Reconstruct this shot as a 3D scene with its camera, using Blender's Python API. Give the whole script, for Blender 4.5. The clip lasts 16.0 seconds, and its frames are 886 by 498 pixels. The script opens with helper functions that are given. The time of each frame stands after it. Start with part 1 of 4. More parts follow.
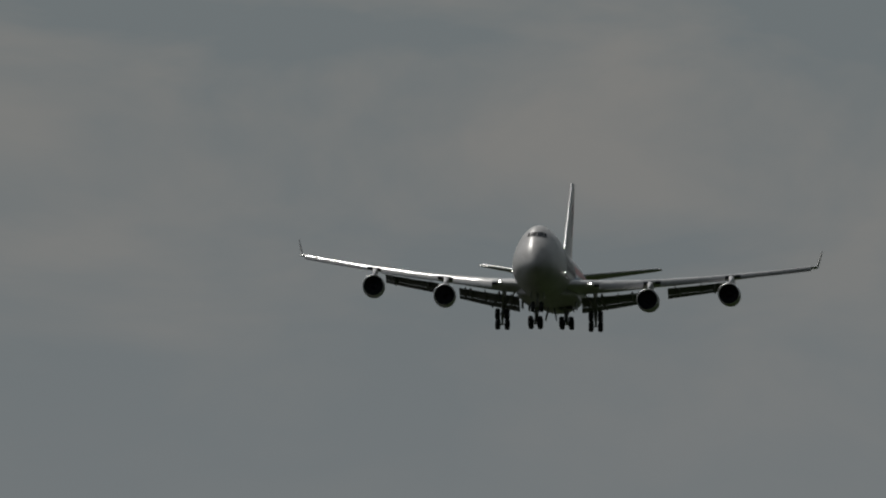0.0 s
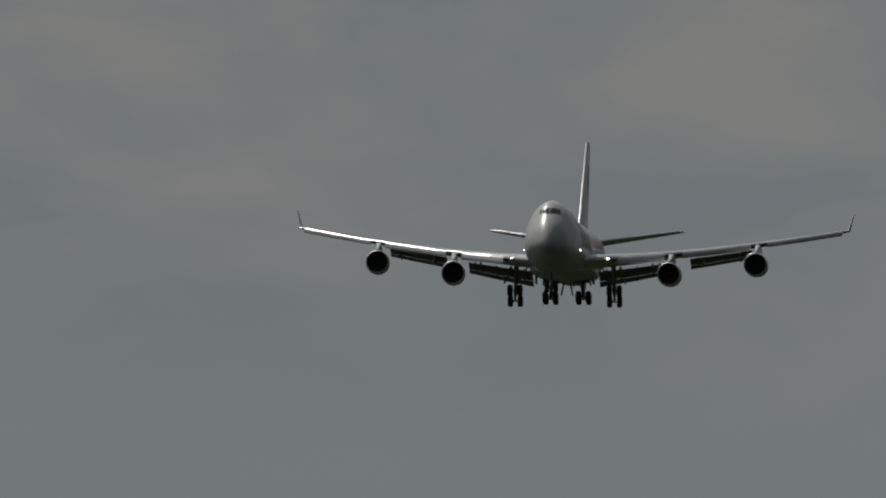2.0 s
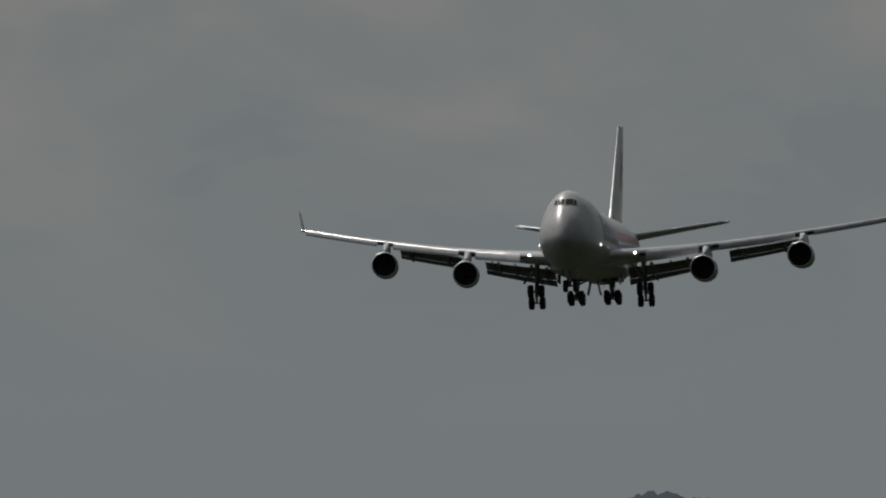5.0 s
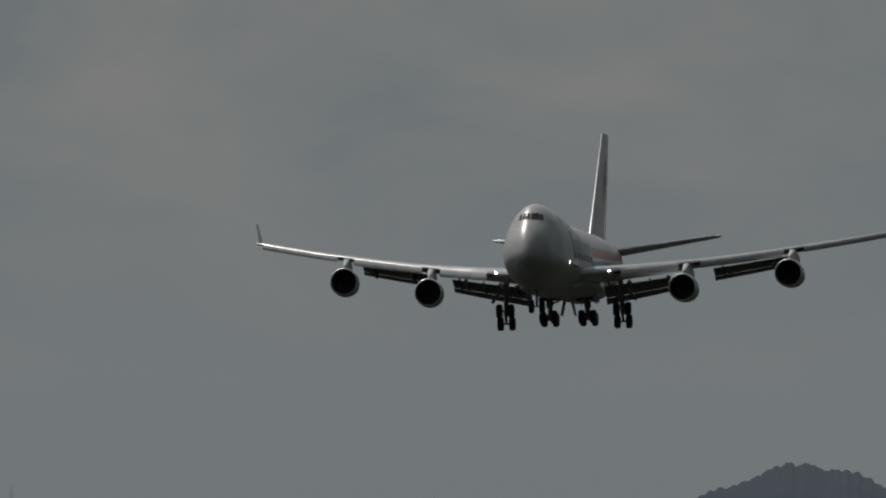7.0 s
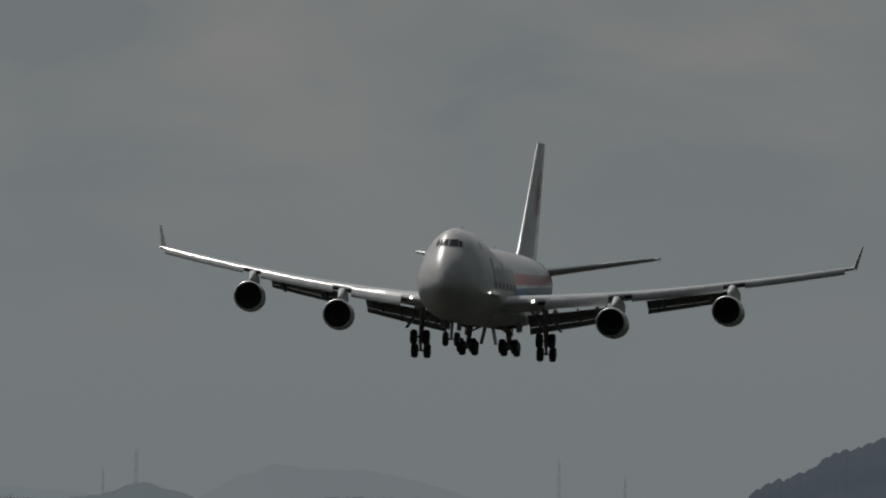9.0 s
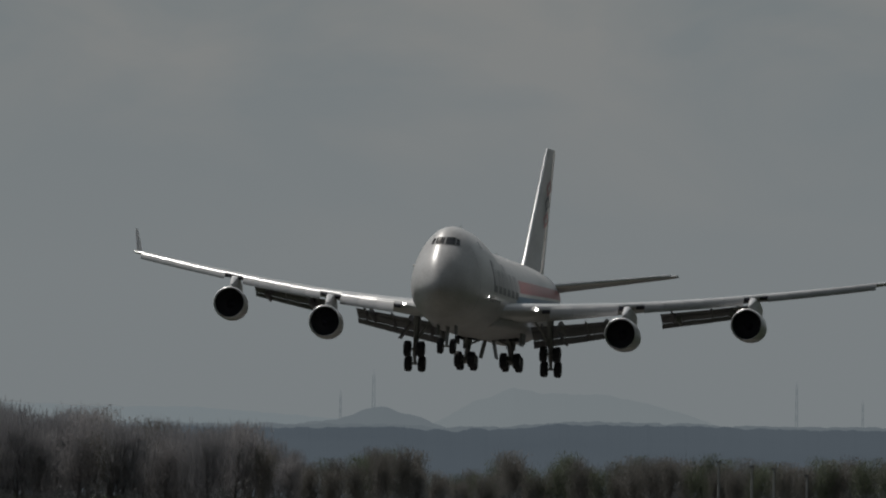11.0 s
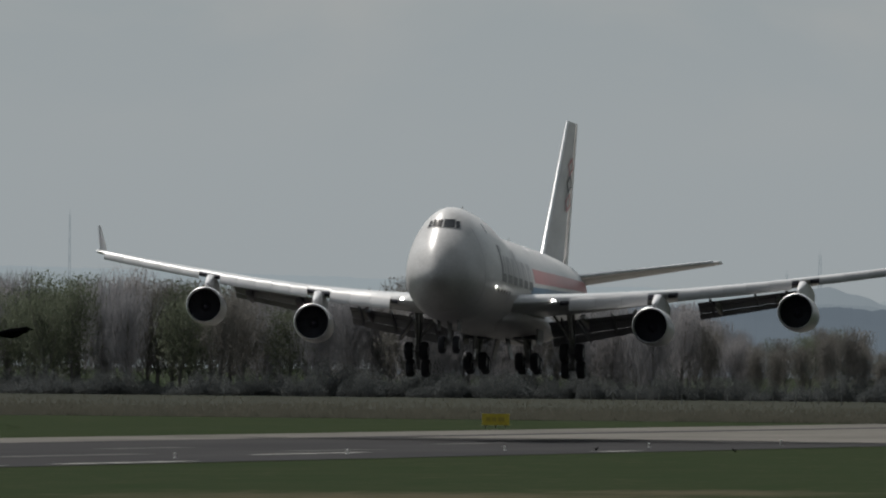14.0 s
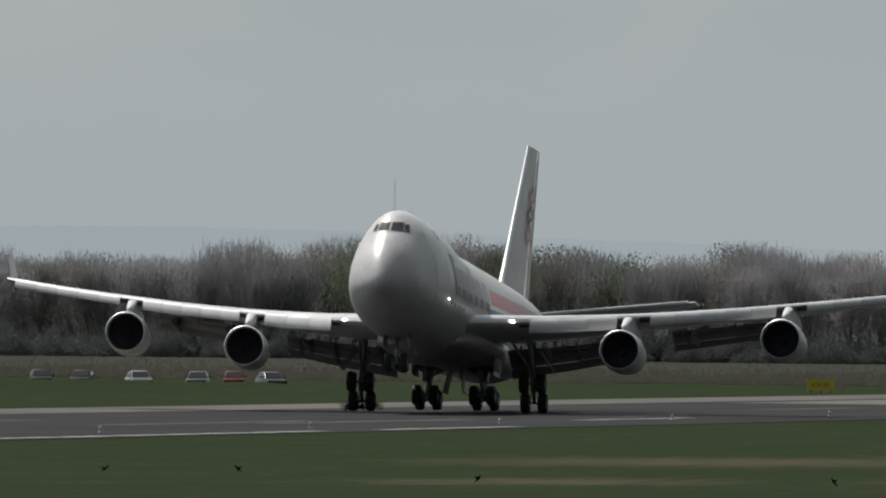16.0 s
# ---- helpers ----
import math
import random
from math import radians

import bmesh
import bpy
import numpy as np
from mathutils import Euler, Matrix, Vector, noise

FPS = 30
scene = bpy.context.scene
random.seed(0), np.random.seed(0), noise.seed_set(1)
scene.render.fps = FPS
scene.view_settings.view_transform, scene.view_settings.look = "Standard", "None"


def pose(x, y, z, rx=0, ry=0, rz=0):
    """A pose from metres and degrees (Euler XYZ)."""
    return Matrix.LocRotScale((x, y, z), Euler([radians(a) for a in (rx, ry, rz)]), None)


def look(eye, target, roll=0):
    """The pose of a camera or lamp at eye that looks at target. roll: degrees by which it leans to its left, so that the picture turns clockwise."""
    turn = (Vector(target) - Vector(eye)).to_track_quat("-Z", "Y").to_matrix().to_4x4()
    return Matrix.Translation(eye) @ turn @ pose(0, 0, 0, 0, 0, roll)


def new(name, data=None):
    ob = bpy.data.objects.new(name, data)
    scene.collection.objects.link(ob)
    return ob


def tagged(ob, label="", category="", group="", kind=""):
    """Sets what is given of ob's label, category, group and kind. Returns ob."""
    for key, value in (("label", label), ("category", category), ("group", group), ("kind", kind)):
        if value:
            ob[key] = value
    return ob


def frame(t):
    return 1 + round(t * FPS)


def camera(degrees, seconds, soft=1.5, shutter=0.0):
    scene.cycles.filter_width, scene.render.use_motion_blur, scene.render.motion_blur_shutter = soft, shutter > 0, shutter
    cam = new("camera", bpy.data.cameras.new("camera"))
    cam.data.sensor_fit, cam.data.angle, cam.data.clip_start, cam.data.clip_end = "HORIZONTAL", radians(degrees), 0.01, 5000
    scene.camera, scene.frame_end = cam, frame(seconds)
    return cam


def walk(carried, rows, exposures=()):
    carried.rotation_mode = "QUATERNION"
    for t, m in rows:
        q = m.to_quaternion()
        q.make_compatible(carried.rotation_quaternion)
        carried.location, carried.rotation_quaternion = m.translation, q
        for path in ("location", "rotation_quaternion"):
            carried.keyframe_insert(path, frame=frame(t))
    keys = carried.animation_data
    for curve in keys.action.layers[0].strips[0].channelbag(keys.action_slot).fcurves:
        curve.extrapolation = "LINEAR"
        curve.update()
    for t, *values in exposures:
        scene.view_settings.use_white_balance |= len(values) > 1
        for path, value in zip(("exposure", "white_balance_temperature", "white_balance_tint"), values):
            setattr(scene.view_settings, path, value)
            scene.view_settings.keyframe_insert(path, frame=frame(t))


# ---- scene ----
# ---------------------------------------------------------------- camera
SEAT = (0.0, 0.0, 7.2)
LEAN = 0.6
cam = camera(2.4082, 16.0, soft=2.1)
CAMERA_ROWS = [
    (0, 91.3444, 5.7869),
    (0.5, 91.2863, 5.9056),
    (1, 91.2408, 6.0073),
    (1.5, 91.1977, 6.1050),
    (2, 91.1654, 6.1762),
    (2.5, 91.1583, 6.2556),
    (3, 91.1247, 6.3549),
    (3.5, 91.1172, 6.4523),
    (4, 91.0622, 6.5872),
    (6.5, 90.9245, 7.1311),
    (7, 90.8975, 7.2138),
    (7.5, 90.8689, 7.3026),
    (8, 90.8307, 7.4343),
    (8.5, 90.8098, 7.5170),
    (9, 90.7910, 7.5522),
    (11.5, 90.5241, 8.4019),
    (12, 90.4805, 8.6042),
    (12.5, 90.4396, 8.8389),
    (13, 90.3886, 9.0173),
    (13.5, 90.3313, 9.2095),
    (14, 90.2417, 9.4052),
    (14.5, 90.1858, 9.6058),
    (15, 90.1483, 9.8143),
    (15.5, 90.1275, 10.0369),
    (16, 90.1387, 10.2874),
]
JET_ROWS = [
    (0, -239.00, 2484.13, 57.00, -2.54, 0.83, 1.82),
    (0.5, -238.96, 2446.55, 55.10, -2.33, 0.19, 1.90),
    (1, -238.93, 2409.18, 53.20, -2.00, -0.24, 2.02),
    (1.5, -238.93, 2372.01, 51.30, -1.56, -0.22, 2.05),
    (2, -238.94, 2335.02, 49.40, -1.13, -0.14, 2.04),
    (2.5, -238.91, 2298.19, 47.50, -0.87, -0.65, 2.02),
    (3, -238.85, 2261.52, 45.60, -0.73, -1.56, 1.94),
    (3.5, -238.82, 2224.98, 43.70, -0.78, -1.98, 1.76),
    (4, -238.83, 2188.57, 41.80, -0.96, -1.98, 1.56),
    (6.5, -237.99, 2008.17, 33.57, -1.47, -1.95, 0.58),
    (7, -237.97, 1972.32, 31.65, -1.23, -1.71, 0.37),
    (7.5, -237.95, 1936.53, 30.08, -0.84, -0.96, 0.26),
    (8, -238.25, 1900.73, 28.18, -0.51, -0.18, 0.26),
    (8.5, -238.39, 1864.95, 26.17, -0.35, 0.41, 0.33),
    (9, -238.80, 1829.12, 23.81, -0.52, 1.26, 0.36),
    (11.5, -239.52, 1649.69, 13.50, -2.06, 1.92, 0.75),
    (12, -239.67, 1613.66, 12.12, -1.77, 1.58, 0.84),
    (12.5, -239.39, 1577.62, 10.49, -1.40, 1.06, 0.88),
    (13, -239.59, 1541.36, 8.66, -1.42, 0.59, 0.92),
    (13.5, -239.32, 1505.04, 6.98, -1.81, 0.27, 0.99),
    (14, -239.36, 1468.51, 5.21, -2.43, 0.06, 1.09),
    (14.5, -239.20, 1431.89, 3.75, -2.99, -0.07, 1.21),
    (15, -239.29, 1395.06, 2.36, -3.49, -0.12, 1.40),
    (15.5, -239.06, 1358.12, 1.35, -3.97, -0.14, 1.70),
    (16, -239.30, 1320.91, 0.86, -4.53, 0.04, 2.09),
]

walk(cam, [(t, pose(*SEAT, tilt, 0, turn) @ pose(0, 0, 0, 0, 0, LEAN)) for t, tilt, turn in CAMERA_ROWS],
     exposures=[(0, -0.24), (4, -0.19), (7, -0.24), (9, -0.2), (11.3, -0.02), (12.5, 0.21), (13, 0.33), (13.5, 0.46), (14, 0.7), (14.5, 0.84), (16, 0.93)])

# ---------------------------------------------------------------- world and sun
SUN_ELEVATION, SUN_TURN = radians(51), radians(-42)
world = bpy.data.worlds.new("sky")
scene.world = world
world.use_nodes = True


def sky_nodes():
    nt = world.node_tree
    nt.nodes.clear()
    N = nt.nodes.new
    L = nt.links.new
    out, bg = N("ShaderNodeOutputWorld"), N("ShaderNodeBackground")
    sky = N("ShaderNodeTexSky")
    sky.sky_type, sky.sun_disc = "NISHITA", False
    sky.sun_elevation, sky.sun_rotation = SUN_ELEVATION, SUN_TURN
    sky.air_density, sky.dust_density = 1.0, 4.0
    co = N("ShaderNodeTexCoord")
    mp = N("ShaderNodeMapping")
    mp.inputs["Scale"].default_value = (64, 64, 135)
    L(co.outputs["Generated"], mp.inputs["Vector"])
    no = N("ShaderNodeTexNoise")
    no.inputs["Scale"].default_value = 1.0
    no.inputs["Detail"].default_value = 5
    no.inputs["Roughness"].default_value = 0.52
    no.inputs["Distortion"].default_value = 0.4
    L(mp.outputs[0], no.inputs["Vector"])
    ramp = N("ShaderNodeValToRGB")
    ramp.color_ramp.elements[0].position, ramp.color_ramp.elements[0].color = 0.40, (1.62, 1.93, 2.10, 1)
    ramp.color_ramp.elements[1].position, ramp.color_ramp.elements[1].color = 0.64, (2.34, 2.37, 2.34, 1)
    L(no.outputs["Fac"], ramp.inputs[0])
    # the overcast veil grows brighter towards the horizon
    sep = N("ShaderNodeSeparateXYZ")
    L(co.outputs["Generated"], sep.inputs[0])
    low = N("ShaderNodeMapRange")
    low.inputs["From Min"].default_value, low.inputs["From Max"].default_value = 0.008, 0.03
    low.inputs["To Min"].default_value, low.inputs["To Max"].default_value = 1.0, 0.0
    L(sep.outputs["Z"], low.inputs["Value"])
    veil = N("ShaderNodeMix")
    veil.data_type = "RGBA"
    veil.inputs["B"].default_value = (2.0, 2.25, 2.39, 1)
    L(low.outputs[0], veil.inputs["Factor"])
    L(ramp.outputs[0], veil.inputs["A"])
    both = N("ShaderNodeMix")
    both.data_type = "RGBA"
    both.inputs["Factor"].default_value = 0.9
    L(sky.outputs[0], both.inputs["A"])
    L(veil.outputs["Result"], both.inputs["B"])
    # the hazy sky is brighter on the sun's side than away from it
    dot = N("ShaderNodeVectorMath")
    dot.operation = "DOT_PRODUCT"
    dot.inputs[1].default_value = (math.sin(SUN_TURN), math.cos(SUN_TURN), 0.35)
    L(co.outputs["Generated"], dot.inputs[0])
    glare = N("ShaderNodeMapRange")
    glare.interpolation_type = "SMOOTHSTEP"
    glare.inputs["From Min"].default_value, glare.inputs["From Max"].default_value = -0.5, 0.75
    glare.inputs["To Min"].default_value, glare.inputs["To Max"].default_value = 0.13, 1.0
    L(dot.outputs["Value"], glare.inputs["Value"])
    lit = N("ShaderNodeVectorMath")
    lit.operation = "SCALE"
    L(both.outputs["Result"], lit.inputs[0])
    L(glare.outputs[0], lit.inputs["Scale"])
    # under a veil of cloud the sky overhead is brighter than low down
    high = N("ShaderNodeMapRange")
    high.inputs["From Min"].default_value, high.inputs["From Max"].default_value = 0.06, 1.0
    high.inputs["To Min"].default_value, high.inputs["To Max"].default_value = 1.0, 1.6
    L(sep.outputs["Z"], high.inputs["Value"])
    dome = N("ShaderNodeVectorMath")
    dome.operation = "SCALE"
    L(lit.outputs[0], dome.inputs[0])
    L(high.outputs[0], dome.inputs["Scale"])
    L(dome.outputs[0], bg.inputs["Color"])
    bg.inputs["Strength"].default_value = 0.1
    L(bg.outputs[0], out.inputs["Surface"])


sky_nodes()
sun = new("sun", bpy.data.lights.new("sun", "SUN"))
sun.data.energy, sun.data.angle, sun.data.color = 2.2, radians(2), (1.0, 0.96, 0.9)
sun.matrix_world = look((0, 0, 300), Vector((0, 0, 300)) - Vector((math.sin(SUN_TURN) * math.cos(SUN_ELEVATION),
                        math.cos(SUN_TURN) * math.cos(SUN_ELEVATION), math.sin(SUN_ELEVATION))))


# ---------------------------------------------------------------- materials
def mat(name, color, rough=0.5, metal=0.0, vary=0.0, scale=1.0, second=None, bump=0.0, bump_scale=20.0, glow=0.0, coat=0.0,
        stretch=(1, 1, 1), random=0.0, shine=0.5, thru=0.0):
    """A principled material: noise at two scales mixes two colours; Object Info's Random shifts the value."""
    m = bpy.data.materials.new(name)
    m.use_nodes = True
    nt = m.node_tree
    N, L = nt.nodes.new, nt.links.new
    b = nt.nodes["Principled BSDF"]
    b.inputs["Roughness"].default_value, b.inputs["Metallic"].default_value = rough, metal
    b.inputs["Coat Weight"].default_value = coat
    b.inputs["Specular IOR Level"].default_value = shine
    b.inputs["Base Color"].default_value = (*color, 1)
    co = N("ShaderNodeTexCoord")
    mp = N("ShaderNodeMapping")
    mp.inputs["Scale"].default_value = stretch
    L(co.outputs["Object"], mp.inputs["Vector"])
    last = None
    if vary or second:
        big, fine = N("ShaderNodeTexNoise"), N("ShaderNodeTexNoise")
        big.inputs["Scale"].default_value, fine.inputs["Scale"].default_value = scale, scale * 9
        big.inputs["Detail"].default_value, fine.inputs["Detail"].default_value = 4, 3
        L(mp.outputs[0], big.inputs["Vector"])
        L(mp.outputs[0], fine.inputs["Vector"])
        add = N("ShaderNodeMath")
        add.operation = "MULTIPLY_ADD"
        add.inputs[1].default_value = 0.4
        L(fine.outputs["Fac"], add.inputs[0])
        L(big.outputs["Fac"], add.inputs[2])
        rg = N("ShaderNodeMapRange")
        rg.inputs["From Min"].default_value, rg.inputs["From Max"].default_value = 0.45, 0.95
        L(add.outputs[0], rg.inputs["Value"])
        mx = N("ShaderNodeMix")
        mx.data_type = "RGBA"
        dark = second or tuple(c * (1 - vary) for c in color)
        mx.inputs["A"].default_value, mx.inputs["B"].default_value = (*color, 1), (*dark, 1)
        L(rg.outputs[0], mx.inputs["Factor"])
        last = mx.outputs["Result"]
    if random:
        oi = N("ShaderNodeObjectInfo")
        hs = N("ShaderNodeHueSaturation")
        hs.inputs["Color"].default_value = (*color, 1)
        rr = N("ShaderNodeMapRange")
        rr.inputs["To Min"].default_value, rr.inputs["To Max"].default_value = 1 - random, 1 + random
        L(oi.outputs["Random"], rr.inputs["Value"])
        L(rr.outputs[0], hs.inputs["Value"])
        if last:
            L(last, hs.inputs["Color"])
        last = hs.outputs[0]
    if last:
        L(last, b.inputs["Base Color"])
    if thru:
        tl, ms = N("ShaderNodeBsdfTranslucent"), N("ShaderNodeMixShader")
        tl.inputs["Color"].default_value = (*color, 1)
        if last:
            L(last, tl.inputs["Color"])
        ms.inputs[0].default_value = thru
        L(b.outputs[0], ms.inputs[1])
        L(tl.outputs[0], ms.inputs[2])
        L(ms.outputs[0], nt.nodes["Material Output"].inputs["Surface"])
    if bump:
        tex, bp = N("ShaderNodeTexNoise"), N("ShaderNodeBump")
        tex.inputs["Scale"].default_value = bump_scale
        bp.inputs["Strength"].default_value, bp.inputs["Distance"].default_value = bump, 0.05
        L(mp.outputs[0], tex.inputs["Vector"])
        L(tex.outputs["Fac"], bp.inputs["Height"])
        L(bp.outputs[0], b.inputs["Normal"])
    if glow:
        b.inputs["Emission Color"].default_value = (*color, 1)
        b.inputs["Emission Strength"].default_value = glow
    return m


WHITE = mat("white_aircraft_paint", (0.64, 0.632, 0.628), 0.33, vary=0.3, scale=0.6, coat=0.04, stretch=(1, 0.3, 1), shine=0.35)
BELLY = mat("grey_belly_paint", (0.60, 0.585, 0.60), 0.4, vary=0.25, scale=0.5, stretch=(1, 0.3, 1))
WINGGREY = mat("grey_wing_paint", (0.62, 0.625, 0.63), 0.24, vary=0.2, scale=0.6)
FLAPGREY = mat("grey_flap_paint", (0.22, 0.218, 0.24), 0.45, vary=0.3, scale=0.8)
BARE = mat("polished_aluminium", (0.86, 0.86, 0.87), 0.42, metal=0.55, vary=0.12, scale=1.5)
NACELLE = mat("cowling_paint", (0.70, 0.70, 0.71), 0.35, vary=0.15, scale=0.8)
# dark metal parts, and the painted shade of the open bays
METAL_AND_SHADE = mat("dark_metal_and_bay_shade", (0.055, 0.053, 0.072), 0.6, metal=0.2, vary=0.3, scale=3)
STEEL = mat("gear_steel", (0.45, 0.45, 0.45), 0.4, metal=0.5, vary=0.3, scale=4)
RUBBER = mat("tyre_rubber", (0.042, 0.042, 0.05), 0.8, vary=0.3, scale=5)
GLASS = mat("cockpit_glass", (0.012, 0.014, 0.017), 0.12, shine=0.2)
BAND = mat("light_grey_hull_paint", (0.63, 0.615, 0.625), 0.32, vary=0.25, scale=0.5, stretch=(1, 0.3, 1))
RED = mat("red_stripe_paint", (0.48, 0.13, 0.13), 0.35, vary=0.15, scale=0.6)
BLUE = mat("blue_stripe_paint", (0.07, 0.16, 0.28), 0.35, vary=0.15, scale=0.6)
LETTER = mat("dark_grey_lettering_paint", (0.04, 0.04, 0.045), 0.4, vary=0.15, scale=2)
# glow of the landing lamps and of the dot added on the hull
LAMP_AND_DOT = mat("landing_lamp_and_dot_glow", (1.0, 0.96, 0.9), 0.2, glow=18)


# ---------------------------------------------------------------- mesh tools
def mesh(name, verts, faces, smooth=True):
    me = bpy.data.meshes.new(name)
    me.from_pydata([tuple(v) for v in verts], [], [tuple(f) for f in faces])
    me.update()
    if smooth:
        me.shade_smooth()
        me.set_sharp_from_angle(angle=radians(38))
    return me


def part(name, geo, material, parent, label="", smooth=True, at=None):
    """ONE mesh object under a thing or a part; geo is (verts, faces) or a mesh."""
    me = geo if isinstance(geo, bpy.types.Mesh) else mesh(name, *geo, smooth)
    if not me.materials:
        me.materials.append(material)
    ob = new(name, me)
    ob.parent = parent
    if at is not None:
        ob.matrix_basis = at
    return tagged(ob, label)


def thing(name, label, category, group="", at=None, kind=""):
    ob = new(name)
    ob.empty_display_size = 0.5
    if at is not None:
        ob.matrix_basis = at
    return tagged(ob, label, category, group, kind)


def loft(rings, caps=True, closed=True):
    """Quads between rings of equally many points."""
    n = len(rings[0])
    verts = [v for r in rings for v in r]
    faces = []
    for i in range(len(rings) - 1):
        for j in range(n if closed else n - 1):
            k = (j + 1) % n
            faces.append((i * n + j, i * n + k, (i + 1) * n + k, (i + 1) * n + j))
    if caps:
        faces.append(tuple(range(n))[::-1])
        faces.append(tuple((len(rings) - 1) * n + j for j in range(n)))
    return verts, faces


def joined(*geos):
    verts, faces = [], []
    for v, f in geos:
        o = len(verts)
        verts += list(v)
        faces += [tuple(i + o for i in q) for q in f]
    return verts, faces


def tube(a, b, r0, r1=None, n=10):
    a, b = Vector(a), Vector(b)
    r1 = r0 if r1 is None else r1
    q = (b - a).to_track_quat("Z", "Y")
    rings = []
    for p, r in ((a, r0), (b, r1)):
        rings.append([p + q @ Vector((r * math.cos(2 * math.pi * j / n), r * math.sin(2 * math.pi * j / n), 0)) for j in range(n)])
    return loft(rings)


def lathe(profile, axis="y", n=32, caps=False, center=(0, 0, 0)):
    """Turns (along, radius) pairs round an axis through center."""
    rings = []
    for s, r in profile:
        ring = []
        for j in range(n):
            c, d = r * math.cos(2 * math.pi * j / n), r * math.sin(2 * math.pi * j / n)
            v = (c, s, d) if axis == "y" else (s, c, d) if axis == "x" else (c, d, s)
            ring.append((v[0] + center[0], v[1] + center[1], v[2] + center[2]))
        rings.append(ring)
    return loft(rings, caps)


def box(x0, x1, y0, y1, z0, z1, b=0.0):
    """A box with chamfered upright edges."""
    b = min(b, (x1 - x0) / 3, (y1 - y0) / 3)
    if b <= 0:
        o = [(x0, y0), (x1, y0), (x1, y1), (x0, y1)]
    else:
        o = [(x0 + b, y0), (x1 - b, y0), (x1, y0 + b), (x1, y1 - b), (x1 - b, y1), (x0 + b, y1), (x0, y1 - b), (x0, y0 + b)]
    return loft([[(x, y, z0) for x, y in o], [(x, y, z1) for x, y in o]])


def lerp_table(table, y):
    """Smooth interpolation of the rows of a table by its first column."""
    if y <= table[0][0]:
        return table[0][1:]
    for a, b in zip(table, table[1:]):
        if y <= b[0]:
            f = (y - a[0]) / (b[0] - a[0])
            return tuple(p + (q - p) * f for p, q in zip(a[1:], b[1:]))
    return table[-1][1:]


# ---------------------------------------------------------------- the jet
ORIGIN_Y = 31.0  # the jet's origin lies this far behind its nose
# distance behind the nose, bottom, top, half width, height of the widest place
HULL = [(0.0, 4.75, 4.95, 0.1, 4.85), (0.12, 4.45, 5.3, 0.45, 4.85), (0.5, 4.05, 5.88, 0.95, 4.85), (1.2, 3.55, 6.72, 1.5, 4.9),
        (2.2, 3.05, 7.6, 2.05, 5.0), (3.4, 2.65, 8.4, 2.38, 5.1), (4.3, 2.45, 8.94, 2.57, 5.15), (5.0, 2.35, 9.4, 2.7, 5.2), (5.7, 2.26, 9.76, 2.81, 5.2),
        (6.6, 2.17, 10.01, 2.92, 5.25), (8.0, 2.08, 10.13, 3.06, 5.3), (10, 2.05, 10.16, 3.17, 5.3), (13, 2.05, 10.08, 3.23, 5.3),
        (15.5, 2.05, 9.9, 3.25, 5.3), (18, 2.05, 9.55, 3.25, 5.3), (20.5, 2.05, 9.22, 3.25, 5.3), (23, 2.05, 8.98, 3.25, 5.3),
        (44, 2.05, 8.95, 3.25, 5.3), (48, 2.3, 8.93, 3.22, 5.35), (52, 2.85, 8.88, 3.08, 5.55), (56, 3.6, 8.77, 2.8, 5.9),
        (60, 4.45, 8.7, 2.35, 6.3), (64, 5.3, 8.5, 1.75, 6.75), (67, 6.0, 8.25, 1.15, 7.0), (69.3, 6.65, 7.75, 0.55, 7.2), (70.2, 7.0, 7.5, 0.2, 7.25)]


def pinch(y):
    """How much the section narrows towards the crown: pear-shaped under the upper deck, round behind it."""
    return 0.15 * min(1.0, max(0.0, (27.0 - y) / 9.0))


def hull_ring(y, n=56):
    zb, zt, hw, zc = lerp_table(HULL, y)
    ring = []
    for j in range(n):
        a = 2 * math.pi * j / n
        c, s = math.cos(a), math.sin(a)
        ring.append((hw * c * (1 - pinch(y) * s * s if s > 0 else 1), y - ORIGIN_Y, zc + (s * (zt - zc) if s > 0 else s * (zc - zb))))
    return ring


def hull_at(y, z, off=0.02):
    """Half width of the hull at that station and height, a little outside."""
    zb, zt, hw, zc = lerp_table(HULL, y)
    s = (z - zc) / ((zt - zc) if z > zc else (zc - zb))
    return hw * math.sqrt(max(0.0, 1 - s * s)) * (1 - pinch(y) * s * s if z > zc else 1) + off


def hull_patch(y0, y1, low, high, side, ny=24, nz=6, off=0.02):
    """A patch that lies on the hull; low and high give its edges along the hull."""
    verts, faces = [], []
    for i in range(ny + 1):
        y = y0 + (y1 - y0) * i / ny
        for j in range(nz + 1):
            z = low(y) + (high(y) - low(y)) * j / nz
            verts.append((side * hull_at(y, z, off), y - ORIGIN_Y, z))
    for i in range(ny):
        for j in range(nz):
            a = i * (nz + 1) + j
            q = (a, a + nz + 1, a + nz + 2, a + 1)
            faces.append(q if side < 0 else q[::-1])
    return verts, faces


